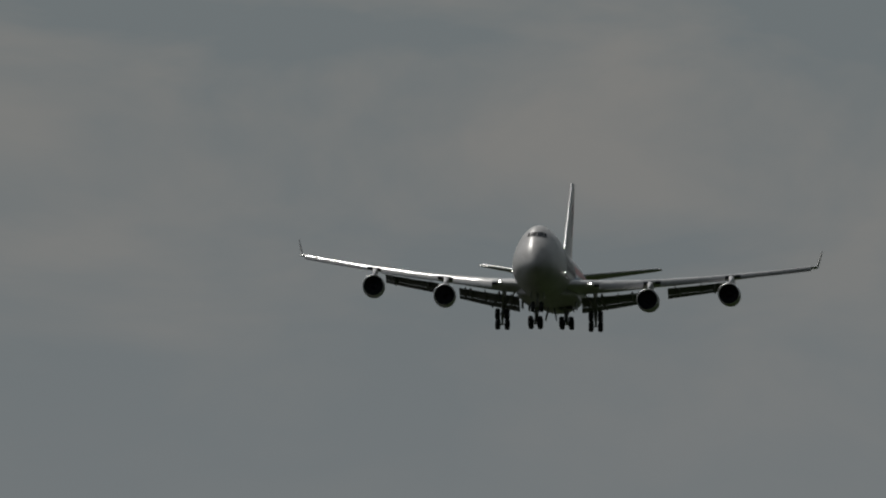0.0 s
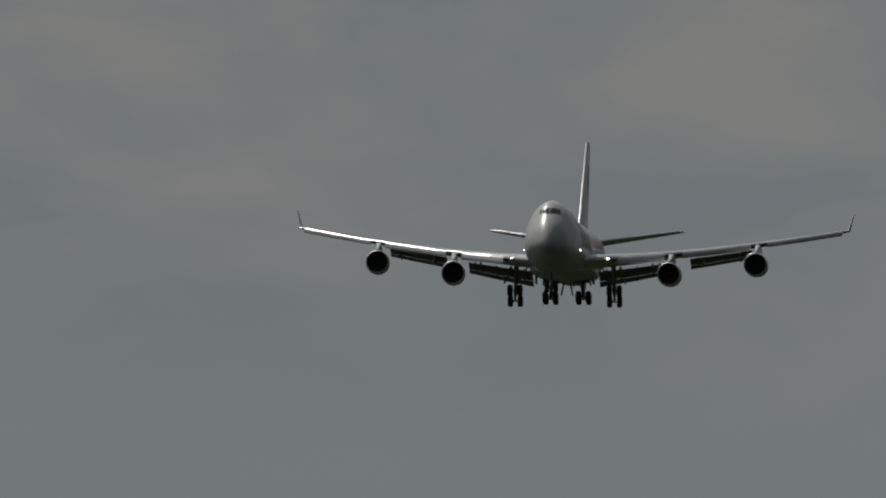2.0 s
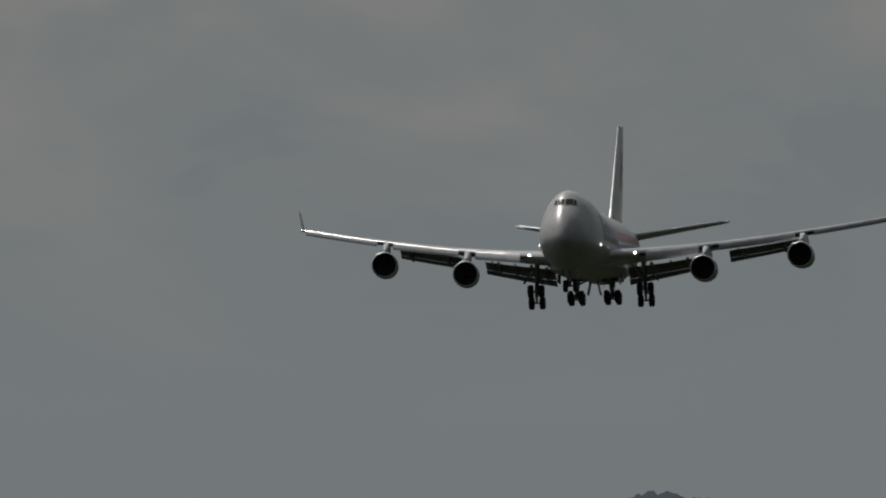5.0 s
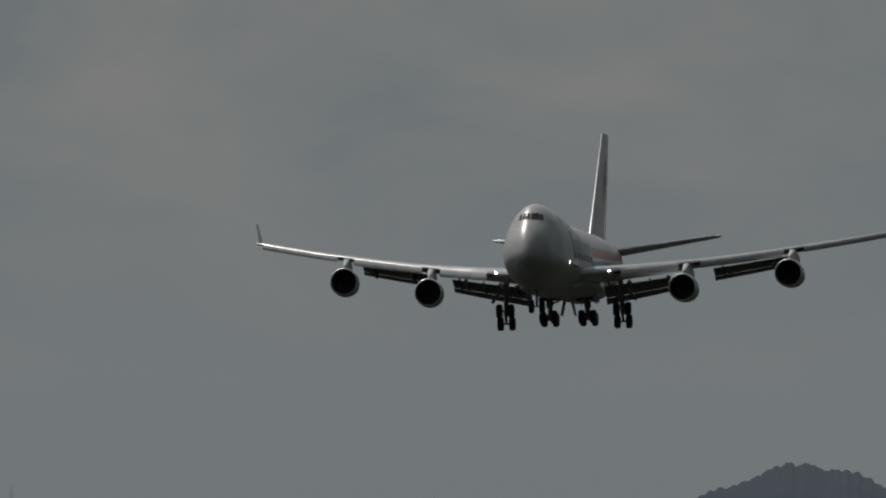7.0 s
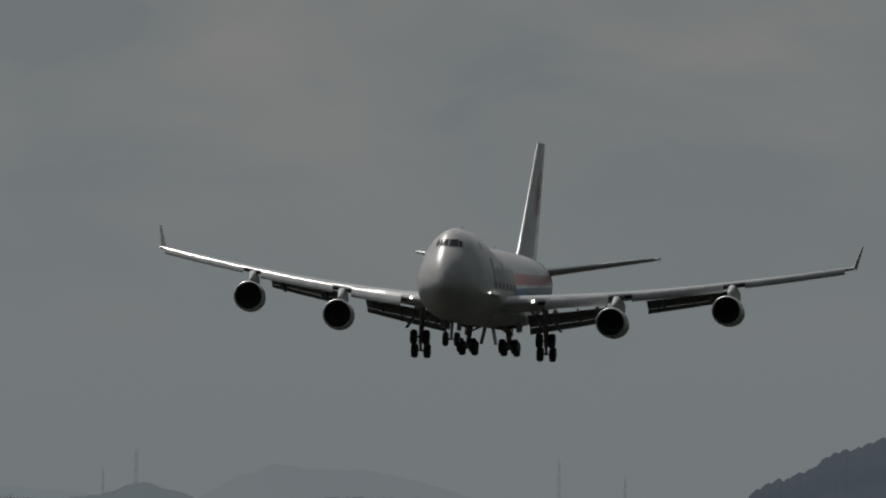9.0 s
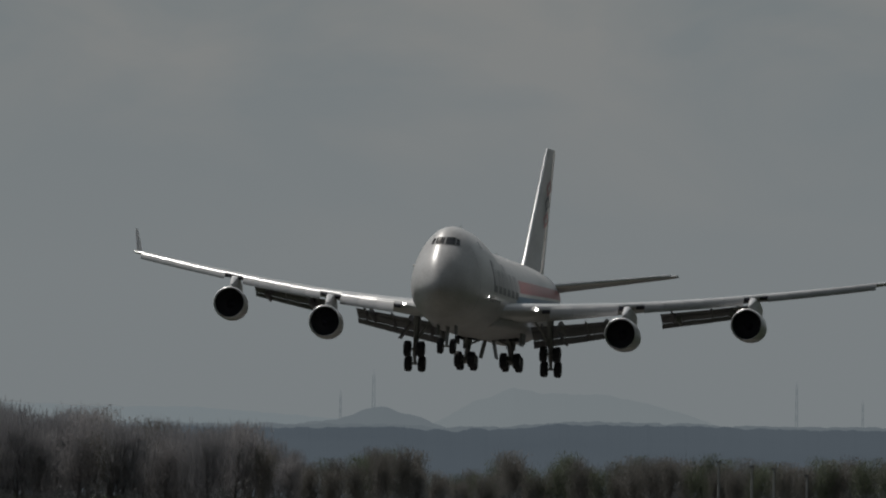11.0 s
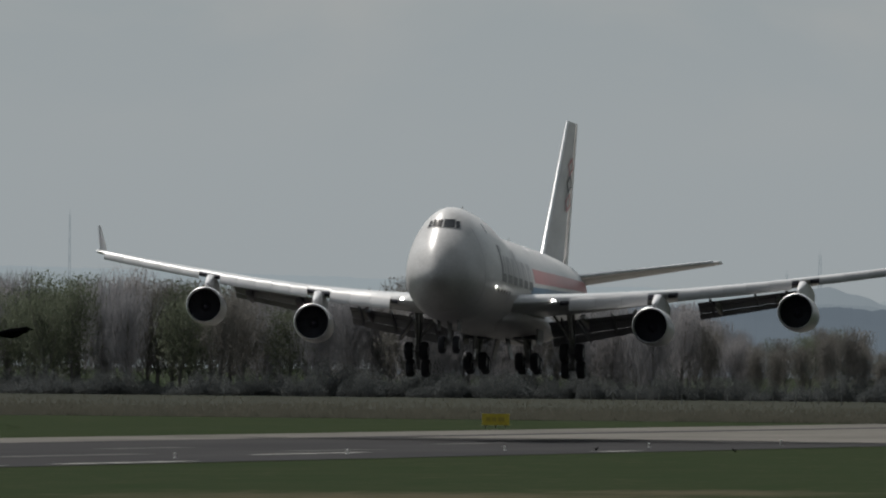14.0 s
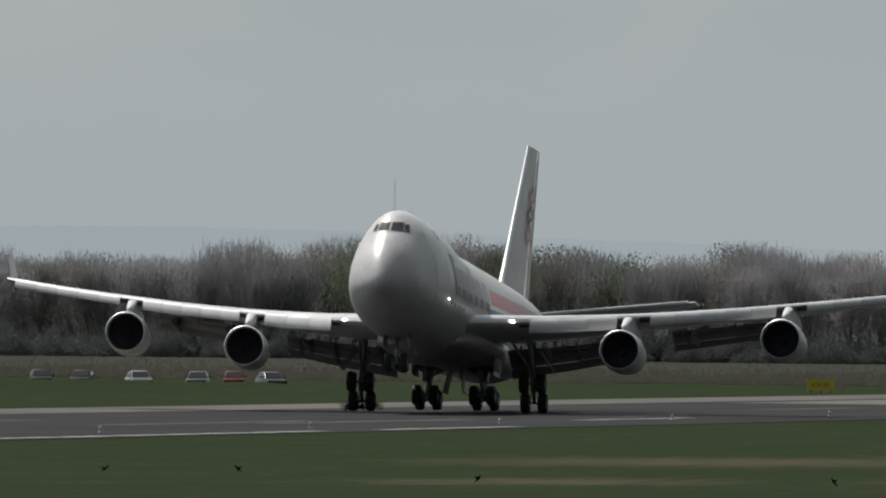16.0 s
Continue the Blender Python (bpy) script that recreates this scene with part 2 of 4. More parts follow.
def foil(x, y0, chord, z0, thick, twist=0.0, n=14):
    """An aerofoil ring in the plane of constant x, leading edge at y0."""
    ring = []
    for k in range(2 * n):
        u = k / n if k < n else 2 - k / n
        u2 = (1 - math.cos(math.pi * min(u, 1))) / 2
        h = thick * 5 * (0.2969 * math.sqrt(u2) - 0.126 * u2 - 0.3516 * u2 ** 2 + 0.2843 * u2 ** 3 - 0.1036 * u2 ** 4)
        h = h * 1.1 if k < n else -h * 0.75
        dy, dz = u2 * chord, h * chord
        ring.append((x, y0 - ORIGIN_Y + dy * math.cos(twist) + dz * math.sin(twist), z0 - dy * math.sin(twist) + dz * math.cos(twist)))
    return ring


def wing_le(x):
    return 44.2 - 0.88 * (30.78 - x) - max(0.0, 7 - x) * 0.3


def wing_z(x):
    return 3.95 + 0.105 * (x - 3) + 0.00205 * (x - 3) ** 2


def wing_chord(x):
    return 15.0 - (x - 3) * 0.61 if x < 12.5 else 9.2 - (x - 12.5) * (9.2 - 4.1) / (30.78 - 12.5)


def sided(geo, side):
    """The mirror image for the other side."""
    v, f = geo
    return (v, f) if side > 0 else ([(-a, b, c) for a, b, c in v], [q[::-1] for q in f])


def hull_front(s, x0, x1, z0, z1, skew, off):
    """A panel on the front of the hull with level edges, between two offsets from the middle and two heights."""
    verts, faces = [], []
    n = 6
    for i in range(n + 1):
        for j in range(n + 1):
            z = z0 + (z1 - z0) * j / n
            x = x0 + (x1 - x0) * i / n - skew * (z - z0) / (z1 - z0) - 0.08 * (j / n) * (i / n)
            lo, hi = 2.5, 10.0
            for _ in range(24):
                y = (lo + hi) / 2
                if lerp_table(HULL, y)[1] > z and hull_at(y, z, 0) > abs(x):
                    hi = y
                else:
                    lo = y
            verts.append((s * x, hi - ORIGIN_Y - off, z + off))
    for i in range(n):
        for j in range(n):
            a = i * (n + 1) + j
            faces.append((a, a + n + 1, a + n + 2, a + 1))
    return verts, faces


def build_hull(jet):
    stations = [0, 0.04, 0.12, 0.3, 0.5, 0.8, 1.2, 1.7, 2.2, 2.8, 3.4, 3.85, 4.3, 4.65, 5.0, 5.35, 5.7, 6.15, 6.6, 7.2, 8, 9, 10, 11.5, 13, 14.2, 15.5, 16.7, 18,
                19.2, 20.5, 21.8, 23, 28, 33, 38, 44, 46, 48, 50, 52, 54, 56, 58, 60, 62, 64, 65.5, 67, 68.2, 69.3, 70.2]
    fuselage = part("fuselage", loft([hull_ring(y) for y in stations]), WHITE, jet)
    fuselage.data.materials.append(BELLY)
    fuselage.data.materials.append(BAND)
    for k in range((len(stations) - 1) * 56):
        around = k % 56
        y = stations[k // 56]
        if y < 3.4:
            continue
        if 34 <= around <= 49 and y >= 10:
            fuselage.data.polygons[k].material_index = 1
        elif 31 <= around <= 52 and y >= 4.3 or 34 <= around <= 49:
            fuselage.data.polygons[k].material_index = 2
    rings = []
    for y, hw, zb, zt in ((18.5, 2.2, 2.45, 3.2), (20, 3.0, 2.3, 3.8), (22.5, 3.4, 2.18, 4.1), (26, 3.5, 2.12, 4.2), (34, 3.5, 2.12, 4.2),
                          (38.5, 3.3, 2.15, 4.0), (42, 2.7, 2.25, 3.5), (44.5, 1.6, 2.35, 3.0)):
        rings.append([(hw * math.cos(a), y - ORIGIN_Y, (zb + zt) / 2 + (zt - zb) / 2 * math.copysign(abs(math.sin(a)) ** 0.7, math.sin(a)))
                      for a in (2 * math.pi * k / 32 for k in range(32))])
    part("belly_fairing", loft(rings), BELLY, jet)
    # cockpit glazing: two windscreens and two side panes a side, each in a dark frame
    for s in (1, -1):
        for x0, x1, z0, z1, skew in ((0.07, 0.80, 8.52, 9.08, 0.0), (0.87, 1.14, 8.5, 8.96, 0.05)):
            pane = part("cockpit_window", hull_front(s, x0, x1, z0, z1, skew, 0.03), GLASS, jet)
            part("window_frame", hull_front(s, x0 - 0.05, x1 + 0.05, z0 - 0.06, z1 + 0.06, skew, 0.015), FRAME, pane)
        part("deck_window", hull_patch(9.2, 9.75, lambda y: 8.45, lambda y: 9.05, s, 3, 3), GLASS, jet, "dark window of the upper deck")
        part("nose_door_seam", hull_patch(5.55, 5.62, lambda y: 3.0, lambda y: 8.6, s, 1, 14, 0.012), SEAM, jet)
        part("crew_door", hull_patch(8.6, 9.7, lambda y: 5.1, lambda y: 7.0, s, 3, 6, 0.012), WHITE, jet)
        # stripes that rise along the rear hull
        part("red_stripe", hull_patch(27, 66, lambda y: 5.75 + (y - 27) * 0.022, lambda y: 6.75 + (y - 27) * 0.014, s, 40, 4), RED, jet, "red stripe along the rear hull")
        part("blue_stripe", hull_patch(25, 65.5, lambda y: 4.45 + max(0, y - 46) * 0.075, lambda y: 5.45 + (y - 27) * 0.026, s, 40, 4), BLUE, jet, "blue stripe along the rear hull")
        # the name on the side, as plain bars: thin uprights over a heavy foot
        for k in range(6):
            y = 11.0 + k * 2.6
            tall = 7.7 if k in (0, 3) else 7.0
            part("lettering_bar", hull_patch(y, y + 0.75, lambda q: 5.5, lambda q: tall, s, 3, 8), LETTER if k == 0 else LETTERPALE, jet)
            part("lettering_bar", hull_patch(y + 1.35, y + 1.8, lambda q: 5.5, lambda q: 7.0, s, 2, 8), LETTERPALE, jet)
            part("lettering_bar", hull_patch(y, y + 1.95, lambda q: 5.15, lambda q: 5.72, s, 4, 3, 0.026), LETTER, jet)
            part("lettering_bar", hull_patch(y + 0.75, y + 1.6, lambda q: tall - 0.45, lambda q: tall, s, 3, 3), LETTERPALE, jet)
        for k in range(5):
            y = 9.9 + k * 1.2
            part("marking", hull_patch(y, y + 0.7, lambda q: 4.35, lambda q: 4.62, s, 2, 2), LETTER, jet)
        # a glowing dot added to paint in a bright spot on the hull
        lamp = (s * hull_at(9.0, 4.7, 0.03), 9.0 - ORIGIN_Y, 4.7)
        part("hull_glow_dot", lathe([(-0.05, 0.01), (-0.035, 0.035), (0.0, 0.045), (0.1, 0.04)], "y", 12, center=lamp), LAMP_AND_DOT, jet, "small glowing dot added on the hull's side")
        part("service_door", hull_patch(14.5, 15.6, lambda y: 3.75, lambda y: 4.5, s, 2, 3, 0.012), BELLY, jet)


FIN_TAIL = 66.2  # the rudder's trailing edge at its foot


def build_tail(jet):
    fin, rudder = [], []
    for k in range(9):
        f = k / 8
        z = 7.9 + f * 11.3
        y0, y1 = 51.8 + f * 13.2, FIN_TAIL + f * (70.3 - FIN_TAIL)
        if k == 0:
            y0 -= 1.0
        for ring, a, b in ((fin, y0, y0 + (y1 - y0) * 0.7), (rudder, y0 + (y1 - y0) * 0.705, y1)):
            t0 = (0.42 - 0.26 * f)
            n = 9
            pts = []
            for j in range(2 * n):
                u = j / n if j < n else 2 - j / n
                if ring is fin:
                    h = t0 * math.sqrt(max(0, 1 - (1 - min(u, 1)) ** 2.6)) if u < 1 else t0
                else:
                    h = t0 * (1 - min(u, 1)) + 0.02
                pts.append(((h if j < n else -h), a + (b - a) * u - ORIGIN_Y, z))
            ring.append(pts)
    f = part("fin", loft(fin), WHITE, jet)
    part("rudder", loft(rudder), WHITE, f)
    # a pale metal strip added to give the fin its sunlit front edge
    edge = []
    for k in range(9):
        g = k / 8
        y, z, t0 = 51.75 + g * 13.2 - (1.0 if k == 0 else 0), 7.9 + g * 11.3, 0.16 - 0.07 * g
        edge.append([(t0 * math.sin(q) * 1.1, y + 0.28 - 0.34 * math.cos(q) - ORIGIN_Y, z + 0.01) for q in (2 * math.pi * i / 12 for i in range(12))])
    part("leading_edge", loft(edge), BARE, f)
    # emblem: three outlined diamonds, plain shapes
    def fin_half(y, z):
        """Half thickness of fin and rudder at that station and height."""
        g = (z - 7.9) / 11.3
        a, b, t = 51.8 + g * 13.2, FIN_TAIL + g * (70.3 - FIN_TAIL), 0.42 - 0.26 * g
        u = (y - a) / (b - a)
        return t if u < 0.7 else t * (1 - u) / 0.3

    for s in (1, -1):
        for k, (y, z) in enumerate(((65.3, 15.9), (64.4, 14.6), (63.6, 13.2))):
            outer = [(0, -0.9, -0.75), (0, -1.4, 0.1), (0, 0.9, 0.8), (0, 1.4, -0.1)]
            v = [(s * (fin_half(y + b * g, z + c * g) + 0.05), y - ORIGIN_Y + b * g, z + c * g) for g in (1.0, 0.58) for _, b, c in outer]
            q = [(i, (i + 1) % 4, 4 + (i + 1) % 4, 4 + i) for i in range(4)]
            part("tail_emblem", (v, q), RED if k != 1 else LETTER, f, "outlined diamond of the tail emblem", smooth=False)
        rings = []
        for g in (0, 0.15, 0.4, 0.7, 0.92, 1.0):
            x = 0.8 + g * 10.15
            rings.append(foil(x, 57.6 + g * 9.3, 9.6 - g * 6.4 - (0.5 if g == 1 else 0), 7.35 + g * 1.85, 0.085))
        st = part("tailplane", sided(loft(rings), s), WINGGREY, jet)
        # the tailplane's sunlit edge, put in as the same pale strip
        rings = [foil(0.95 + g * 9.6, 57.35 + g * 9.25, 0.75 - 0.35 * g, 7.4 + g * 1.8, 0.5) for g in (0, 0.5, 1)]
        part("leading_edge", sided(loft(rings), s), BARE, st)


def build_wing(jet, s):
    xs = [2.2, 3.0, 4.2, 5.5, 7, 9, 11, 12.5, 15, 18, 21, 24, 27, 29.5, 30.5, 30.85]
    rings = []
    for x in xs:
        c = wing_chord(x) * (0.86 if x < 20.8 else 1.0)
        rings.append(foil(x, wing_le(x), c, wing_z(x), 0.125 - 0.0016 * x, radians(2.0 - 0.08 * x)))
    wing = part("wing", sided(loft(rings), s), WINGGREY, jet)
    # winglet: swept blade that leans outwards
    rings = []
    for f in (0, 0.12, 0.35, 0.7, 1.0):
        x = 30.75 + 0.5 * f
        ch = 3.1 - 2.0 * f
        z = wing_z(30.8) + 0.05 + 1.95 * f
        ring = []
        for j in range(16):
            u = j / 8 if j < 8 else 2 - j / 8
            h = 0.15 * math.sin(math.pi * min(0.93, 0.06 + u * 0.94)) * (1 - 0.5 * f)
            ring.append((x + (h if j < 8 else -h), 45.1 + 2.0 * f + ch * u - ORIGIN_Y, z))
        rings.append(ring)
    part("winglet", sided(loft(rings), s), WHITE, wing)
    # leading-edge flaps: curved panels that hang below and before the leading edge
    for x0, x1, count, drop in ((6.35, 11.3, 3, 0.72), (13.2, 20.45, 5, 0.6), (22.2, 30.2, 5, 0.47)):
        for k in range(count):
            a = x0 + (x1 - x0) * k / count + 0.008
            b = x0 + (x1 - x0) * (k + 1) / count - 0.008
            rings = []
            for x in (a, b):
                ring = []
                le, z = wing_le(x), wing_z(x)
                shape = [(0.62, 0.36), (0.38, 0.33), (0.14, 0.25), (-0.08, 0.12), (-0.3, -0.06), (-0.52, -0.3), (-0.68, -0.58), (-0.74, -0.86), (-0.68, -1.0)]
                back = [(p + 0.10, q - 0.08) for p, q in shape[::-1]]
                back[0] = (-0.62, -0.98)
                for p, q in shape + back:
                    ring.append((x, le + p * drop - ORIGIN_Y, z + q * drop))
                rings.append(ring)
            part("leading_edge_flap", sided(loft(rings), s), SLAT, wing)
    # dark sleeves where the leading-edge flaps leave gaps, painted as the shade of open bays
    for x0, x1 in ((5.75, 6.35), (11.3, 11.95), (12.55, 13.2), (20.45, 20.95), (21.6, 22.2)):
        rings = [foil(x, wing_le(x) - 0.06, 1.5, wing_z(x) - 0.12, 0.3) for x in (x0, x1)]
        part("flap_bay_shade", sided(loft(rings), s), METAL_AND_SHADE, wing)
    # trailing-edge flaps in three slotted elements
    for x0, x1, deep, shallow, lift in ((3.7, 11.1, 0.88, 0.62, 0.06), (13.6, 20.3, 0.6, 0.48, 0.24)):
        for back, down, chord, turn in ((0.1, 0.14, 1.2, 17), (1.12, 0.49, 1.8, 26), (2.6, 1.32, 1.0, 41)):
            rings = []
            for x in (x0, (x0 + x1) / 2, x1):
                depth = deep + (shallow - deep) * (x - x0) / (x1 - x0)
                te = wing_le(x) + wing_chord(x) * 0.86
                zz = wing_z(x) - math.sin(radians(2)) * wing_chord(x) - 0.28 + lift
                rings.append(foil(x, te - 0.9 + back * depth, chord * depth, zz - down * depth, 0.13, radians(turn), 9))
            part("flap", sided(loft(rings), s), FLAPGREY, wing)
        # brackets that carry the elements across the slots
        for x in (x0 + 0.9, (x0 + x1) / 2 + 0.5, x1 - 0.8):
            depth = deep + (shallow - deep) * (x - x0) / (x1 - x0)
            te = wing_le(x) + wing_chord(x) * 0.86 - ORIGIN_Y
            zz = wing_z(x) - math.sin(radians(2)) * wing_chord(x) - 0.28 + lift
            rings = [[(x - w, te + a, zz + b), (x + w, te + a, zz + b), (x + w, te + c, zz + d), (x - w, te + c, zz + d)]
                     for w, a, b, c, d in ((0.05, -1.6, 0.1, -1.5, -0.15), (0.06, -0.2, -0.15 * depth, -0.3, -0.62 * depth),
                                           (0.08, 1.3 * depth, -1.2 * depth, 1.1 * depth, -1.45 * depth), (0.04, 1.9 * depth, -1.8 * depth, 1.8 * depth, -1.95 * depth))]
            part("flap_bracket", sided(loft(rings), s), FLAPGREY, wing)
    # flap track fairings
    for x, ln in ((6.1, 6.0), (9.6, 5.6), (15.0, 4.6), (19.0, 4.2)):
        te = wing_le(x) + wing_chord(x) * 0.86
        z = wing_z(x) - 0.55
        rings = []
        for f, r in ((0, 0.04), (0.12, 0.2), (0.35, 0.3), (0.6, 0.3), (0.85, 0.18), (1.0, 0.03)):
            y = te - ln * 0.62 + ln * f
            d = max(0, f - 0.45) * (1.3 if x < 12 else 0.9)
            rings.append([(x + 0.5 * r * math.cos(q), y - ORIGIN_Y, z - 0.3 - d + 1.3 * r * math.sin(q)) for q in (2 * math.pi * i / 12 for i in range(12))])
        part("flap_fairing", sided(loft(rings), s), FLAPGREY, wing)
    # landing lamps at the wing root
    x = 5.38
    part("landing_lamp", sided(lathe([(0, 0.0), (0.03, 0.06), (0.1, 0.08), (0.4, 0.07)], "y", 12, center=(x, wing_le(x) - 0.2 - ORIGIN_Y, wing_z(x) + 0.08)), s), LAMP_AND_DOT, wing, "glowing landing lamp")


def build_engine(jet, s, ex, ey, ez):
    c = (0, 0, 0)
    at = pose(s * ex, ey - ORIGIN_Y, ez, -2.5, 0, -s * 1.5)
    outer = [(0.18, 1.30), (0.4, 1.315), (0.8, 1.325), (1.5, 1.33), (2.4, 1.30), (3.2, 1.22), (3.9, 1.14), (4.1, 1.10), (3.95, 1.06), (3.2, 1.1)]
    nac = part("nacelle", lathe(outer, n=40), NACELLE, jet, at=at)
    lip = [(0.4, 1.15), (0.2, 1.165), (0.06, 1.19), (0.0, 1.225), (0.03, 1.265), (0.1, 1.29), (0.2, 1.304)]
    part("intake_lip", lathe(lip, n=40), BARE, nac, "polished metal intake lip")
    part("intake_duct", lathe([(0.35, 1.152), (1.0, 1.17), (1.35, 1.19), (1.45, 0.5)], n=40), METAL_AND_SHADE, nac)
    part("spinner", lathe([(0.72, 0.01), (0.8, 0.1), (1.0, 0.24), (1.25, 0.36), (1.4, 0.4)], n=24), METAL_AND_SHADE, nac)
    for k in range(22):
        a = 2 * math.pi * k / 22
        pts = []
        for r, w, tw in ((0.38, 0.10, 0.10), (0.8, 0.12, 0.14), (1.16, 0.13, 0.17)):
            for e in (-1, 1):
                aa = a + e * w / r * 0.9
                pts.append((r * math.cos(aa), 1.25 + e * tw * 0.5, r * math.sin(aa)))
        part("fan_blade", (pts, [(0, 1, 3, 2), (2, 3, 5, 4)]), BLADE, nac)
    core = [(3.2, 0.9), (4.2, 0.88), (5.0, 0.74), (5.6, 0.6), (5.5, 0.52)]
    part("core_cowl", lathe(core, n=28), METAL_AND_SHADE, nac)
    part("exhaust_cone", lathe([(5.2, 0.42), (5.8, 0.3), (6.4, 0.03)], n=20), METAL_AND_SHADE, nac)
    # pylon from the cowling to under the wing
    rings = []
    zt = wing_z(ex) - ez
    for y, z0, z1, w in ((1.0, 1.45, 1.6, 0.05), (1.9, 1.4, 1.9, 0.2), (3.2, 1.2, zt + 0.1, 0.27), (4.6, 0.8, zt + 0.05, 0.27), (6.2, 0.6, zt - 0.1, 0.24), (8.4, zt - 0.9, zt - 0.3, 0.08)):
        rings.append([(-w, y, z0), (w, y, z0), (w, y, z1 - 0.1), (w * 0.5, y, z1), (-w * 0.5, y, z1), (-w, y, z1 - 0.1)])
    part("pylon", loft(rings), NACELLE, nac)


def wheel(parent, x, y, z, r=0.65, w=0.56):
    tyre = [(-w / 2, r * 0.55), (-w / 2, r * 0.82), (-w * 0.4, r * 0.95), (-w * 0.2, r), (w * 0.2, r), (w * 0.4, r * 0.95), (w / 2, r * 0.82), (w / 2, r * 0.55)]
    t = part("wheel", lathe(tyre, "x", 24, center=(x, y, z)), RUBBER, parent)
    part("rim", lathe([(-w * 0.42, 0.04), (-w * 0.36, r * 0.3), (-w * 0.46, r * 0.56), (w * 0.46, r * 0.56), (w * 0.36, r * 0.3), (w * 0.42, 0.04)], "x", 16, True, center=(x, y, z)), STEEL, t)


def build_gear(jet, s, x, y, top, low, tilt, lean, name):
    """A four-wheel main leg; tilt is the bogie's nose-up angle."""
    yy = y - ORIGIN_Y
    geo = joined(tube((s * x, yy, low), (s * (x - lean), yy - 0.1, top), 0.19, 0.27, 14), tube((s * x, yy, low - 0.02), (s * x, yy, low + 1.1), 0.12, n=12))
    leg = part(name, geo, STEEL, jet)
    part("side_brace", tube((s * (x - 0.1), yy, low + 1.3), (s * (x - lean - 1.5), yy - 0.1, top + 0.1), 0.09), STEEL, leg)
    part("drag_brace", tube((s * x, yy, low + 1.0), (s * (x - lean), yy - 2.2, top), 0.1), STEEL, leg)
    part("torque_link", joined(tube((s * x, yy + 0.2, low + 0.15), (s * x, yy + 0.62, low + 0.62), 0.07), tube((s * x, yy + 0.62, low + 0.62), (s * x, yy + 0.2, low + 1.1), 0.07)), STEEL, leg)
    if name == "wing_gear":
        # the door hangs from the leg and leans outwards
        rings = [[(s * (x + a), yy + e, low + b) for a, b in ((0.28, 2.75), (0.36, 2.8), (1.32, 1.42), (1.22, 1.36))] for e in (-0.7, 0.7)]
        part("leg_door", loft(rings), FLAPGREY, leg, smooth=False)
    else:
        part("leg_door", box(s * x + 0.2 * s - 0.04, s * x + 0.2 * s + 0.04, yy - 0.45, yy + 0.45, low + 1.0, top, 0.02), FLAPGREY, leg)
    part("hydraulic_hose", joined(tube((s * x + 0.14, yy - 0.2, low + 0.2), (s * x + 0.2, yy - 0.28, low + 1.2), 0.03, n=6), tube((s * x + 0.2, yy - 0.28, low + 1.2), (s * (x - lean) + 0.1, yy - 0.3, top), 0.03, n=6)), METAL_AND_SHADE, leg)
    ct, st = math.cos(radians(tilt)), math.sin(radians(tilt))
    part("bogie_beam", tube((s * x, yy - 0.74 * ct, low + 0.74 * st), (s * x, yy + 0.74 * ct, low - 0.74 * st), 0.13), STEEL, leg)
    for e in (-1, 1):
        cy, cz = yy + e * 0.74 * ct, low - e * 0.74 * st
        part("axle", tube((s * x - 0.55, cy, cz), (s * x + 0.55, cy, cz), 0.09), STEEL, leg)
        for q in (-1, 1):
            wheel(leg, s * x + q * 0.555, cy, cz)


def build_nose_gear(jet):
    y = 7.9 - ORIGIN_Y
    leg = part("nose_gear", joined(tube((0, y, 0.55), (0, y + 0.25, 2.6), 0.11, 0.17), tube((0, y + 0.1, 1.5), (0, y - 1.3, 2.4), 0.07)), STEEL, jet)
    part("axle", tube((-0.5, y, 0.55), (0.5, y, 0.55), 0.08), STEEL, leg)
    for q in (-1, 1):
        wheel(leg, q * 0.5, y, 0.55, 0.62, 0.46)
        part("gear_door", joined(box(q * 0.72 - 0.03, q * 0.72 + 0.03, y - 1.0, y + 0.6, 1.5, 2.25, 0.02)), FLAPGREY, leg)
    part("taxi_lamp", lathe([(-0.2, 0.02), (-0.18, 0.1), (-0.05, 0.1)], "y", 10, center=(0, y, 1.6)), STEEL, leg)


def build_antennas(jet):
    for y, z, up in ((13.0, 10.11, 1), (27.0, 8.96, 1), (36.0, 8.95, 1), (16.0, 2.05, -1), (45.0, 2.12, -1)):
        rings = [[(w * c, y + dy + 0.3 * d * (1 - 0.4 * k) - ORIGIN_Y, z + up * 0.38 * k - up * 0.02) for c, d in ((-1, 0), (0, -1), (1, 0), (0, 1))] for k, w, dy in ((0, 0.04, 0), (1, 0.02, 0.16))]
        part("antenna", loft(rings), WHITE, jet)
    part("beacon", lathe([(8.9, 0.14), (9.06, 0.13), (9.13, 0.02)], "z", 12, center=(0, 24.0 - ORIGIN_Y, 0)), RED, jet, "red beacon on the crown")


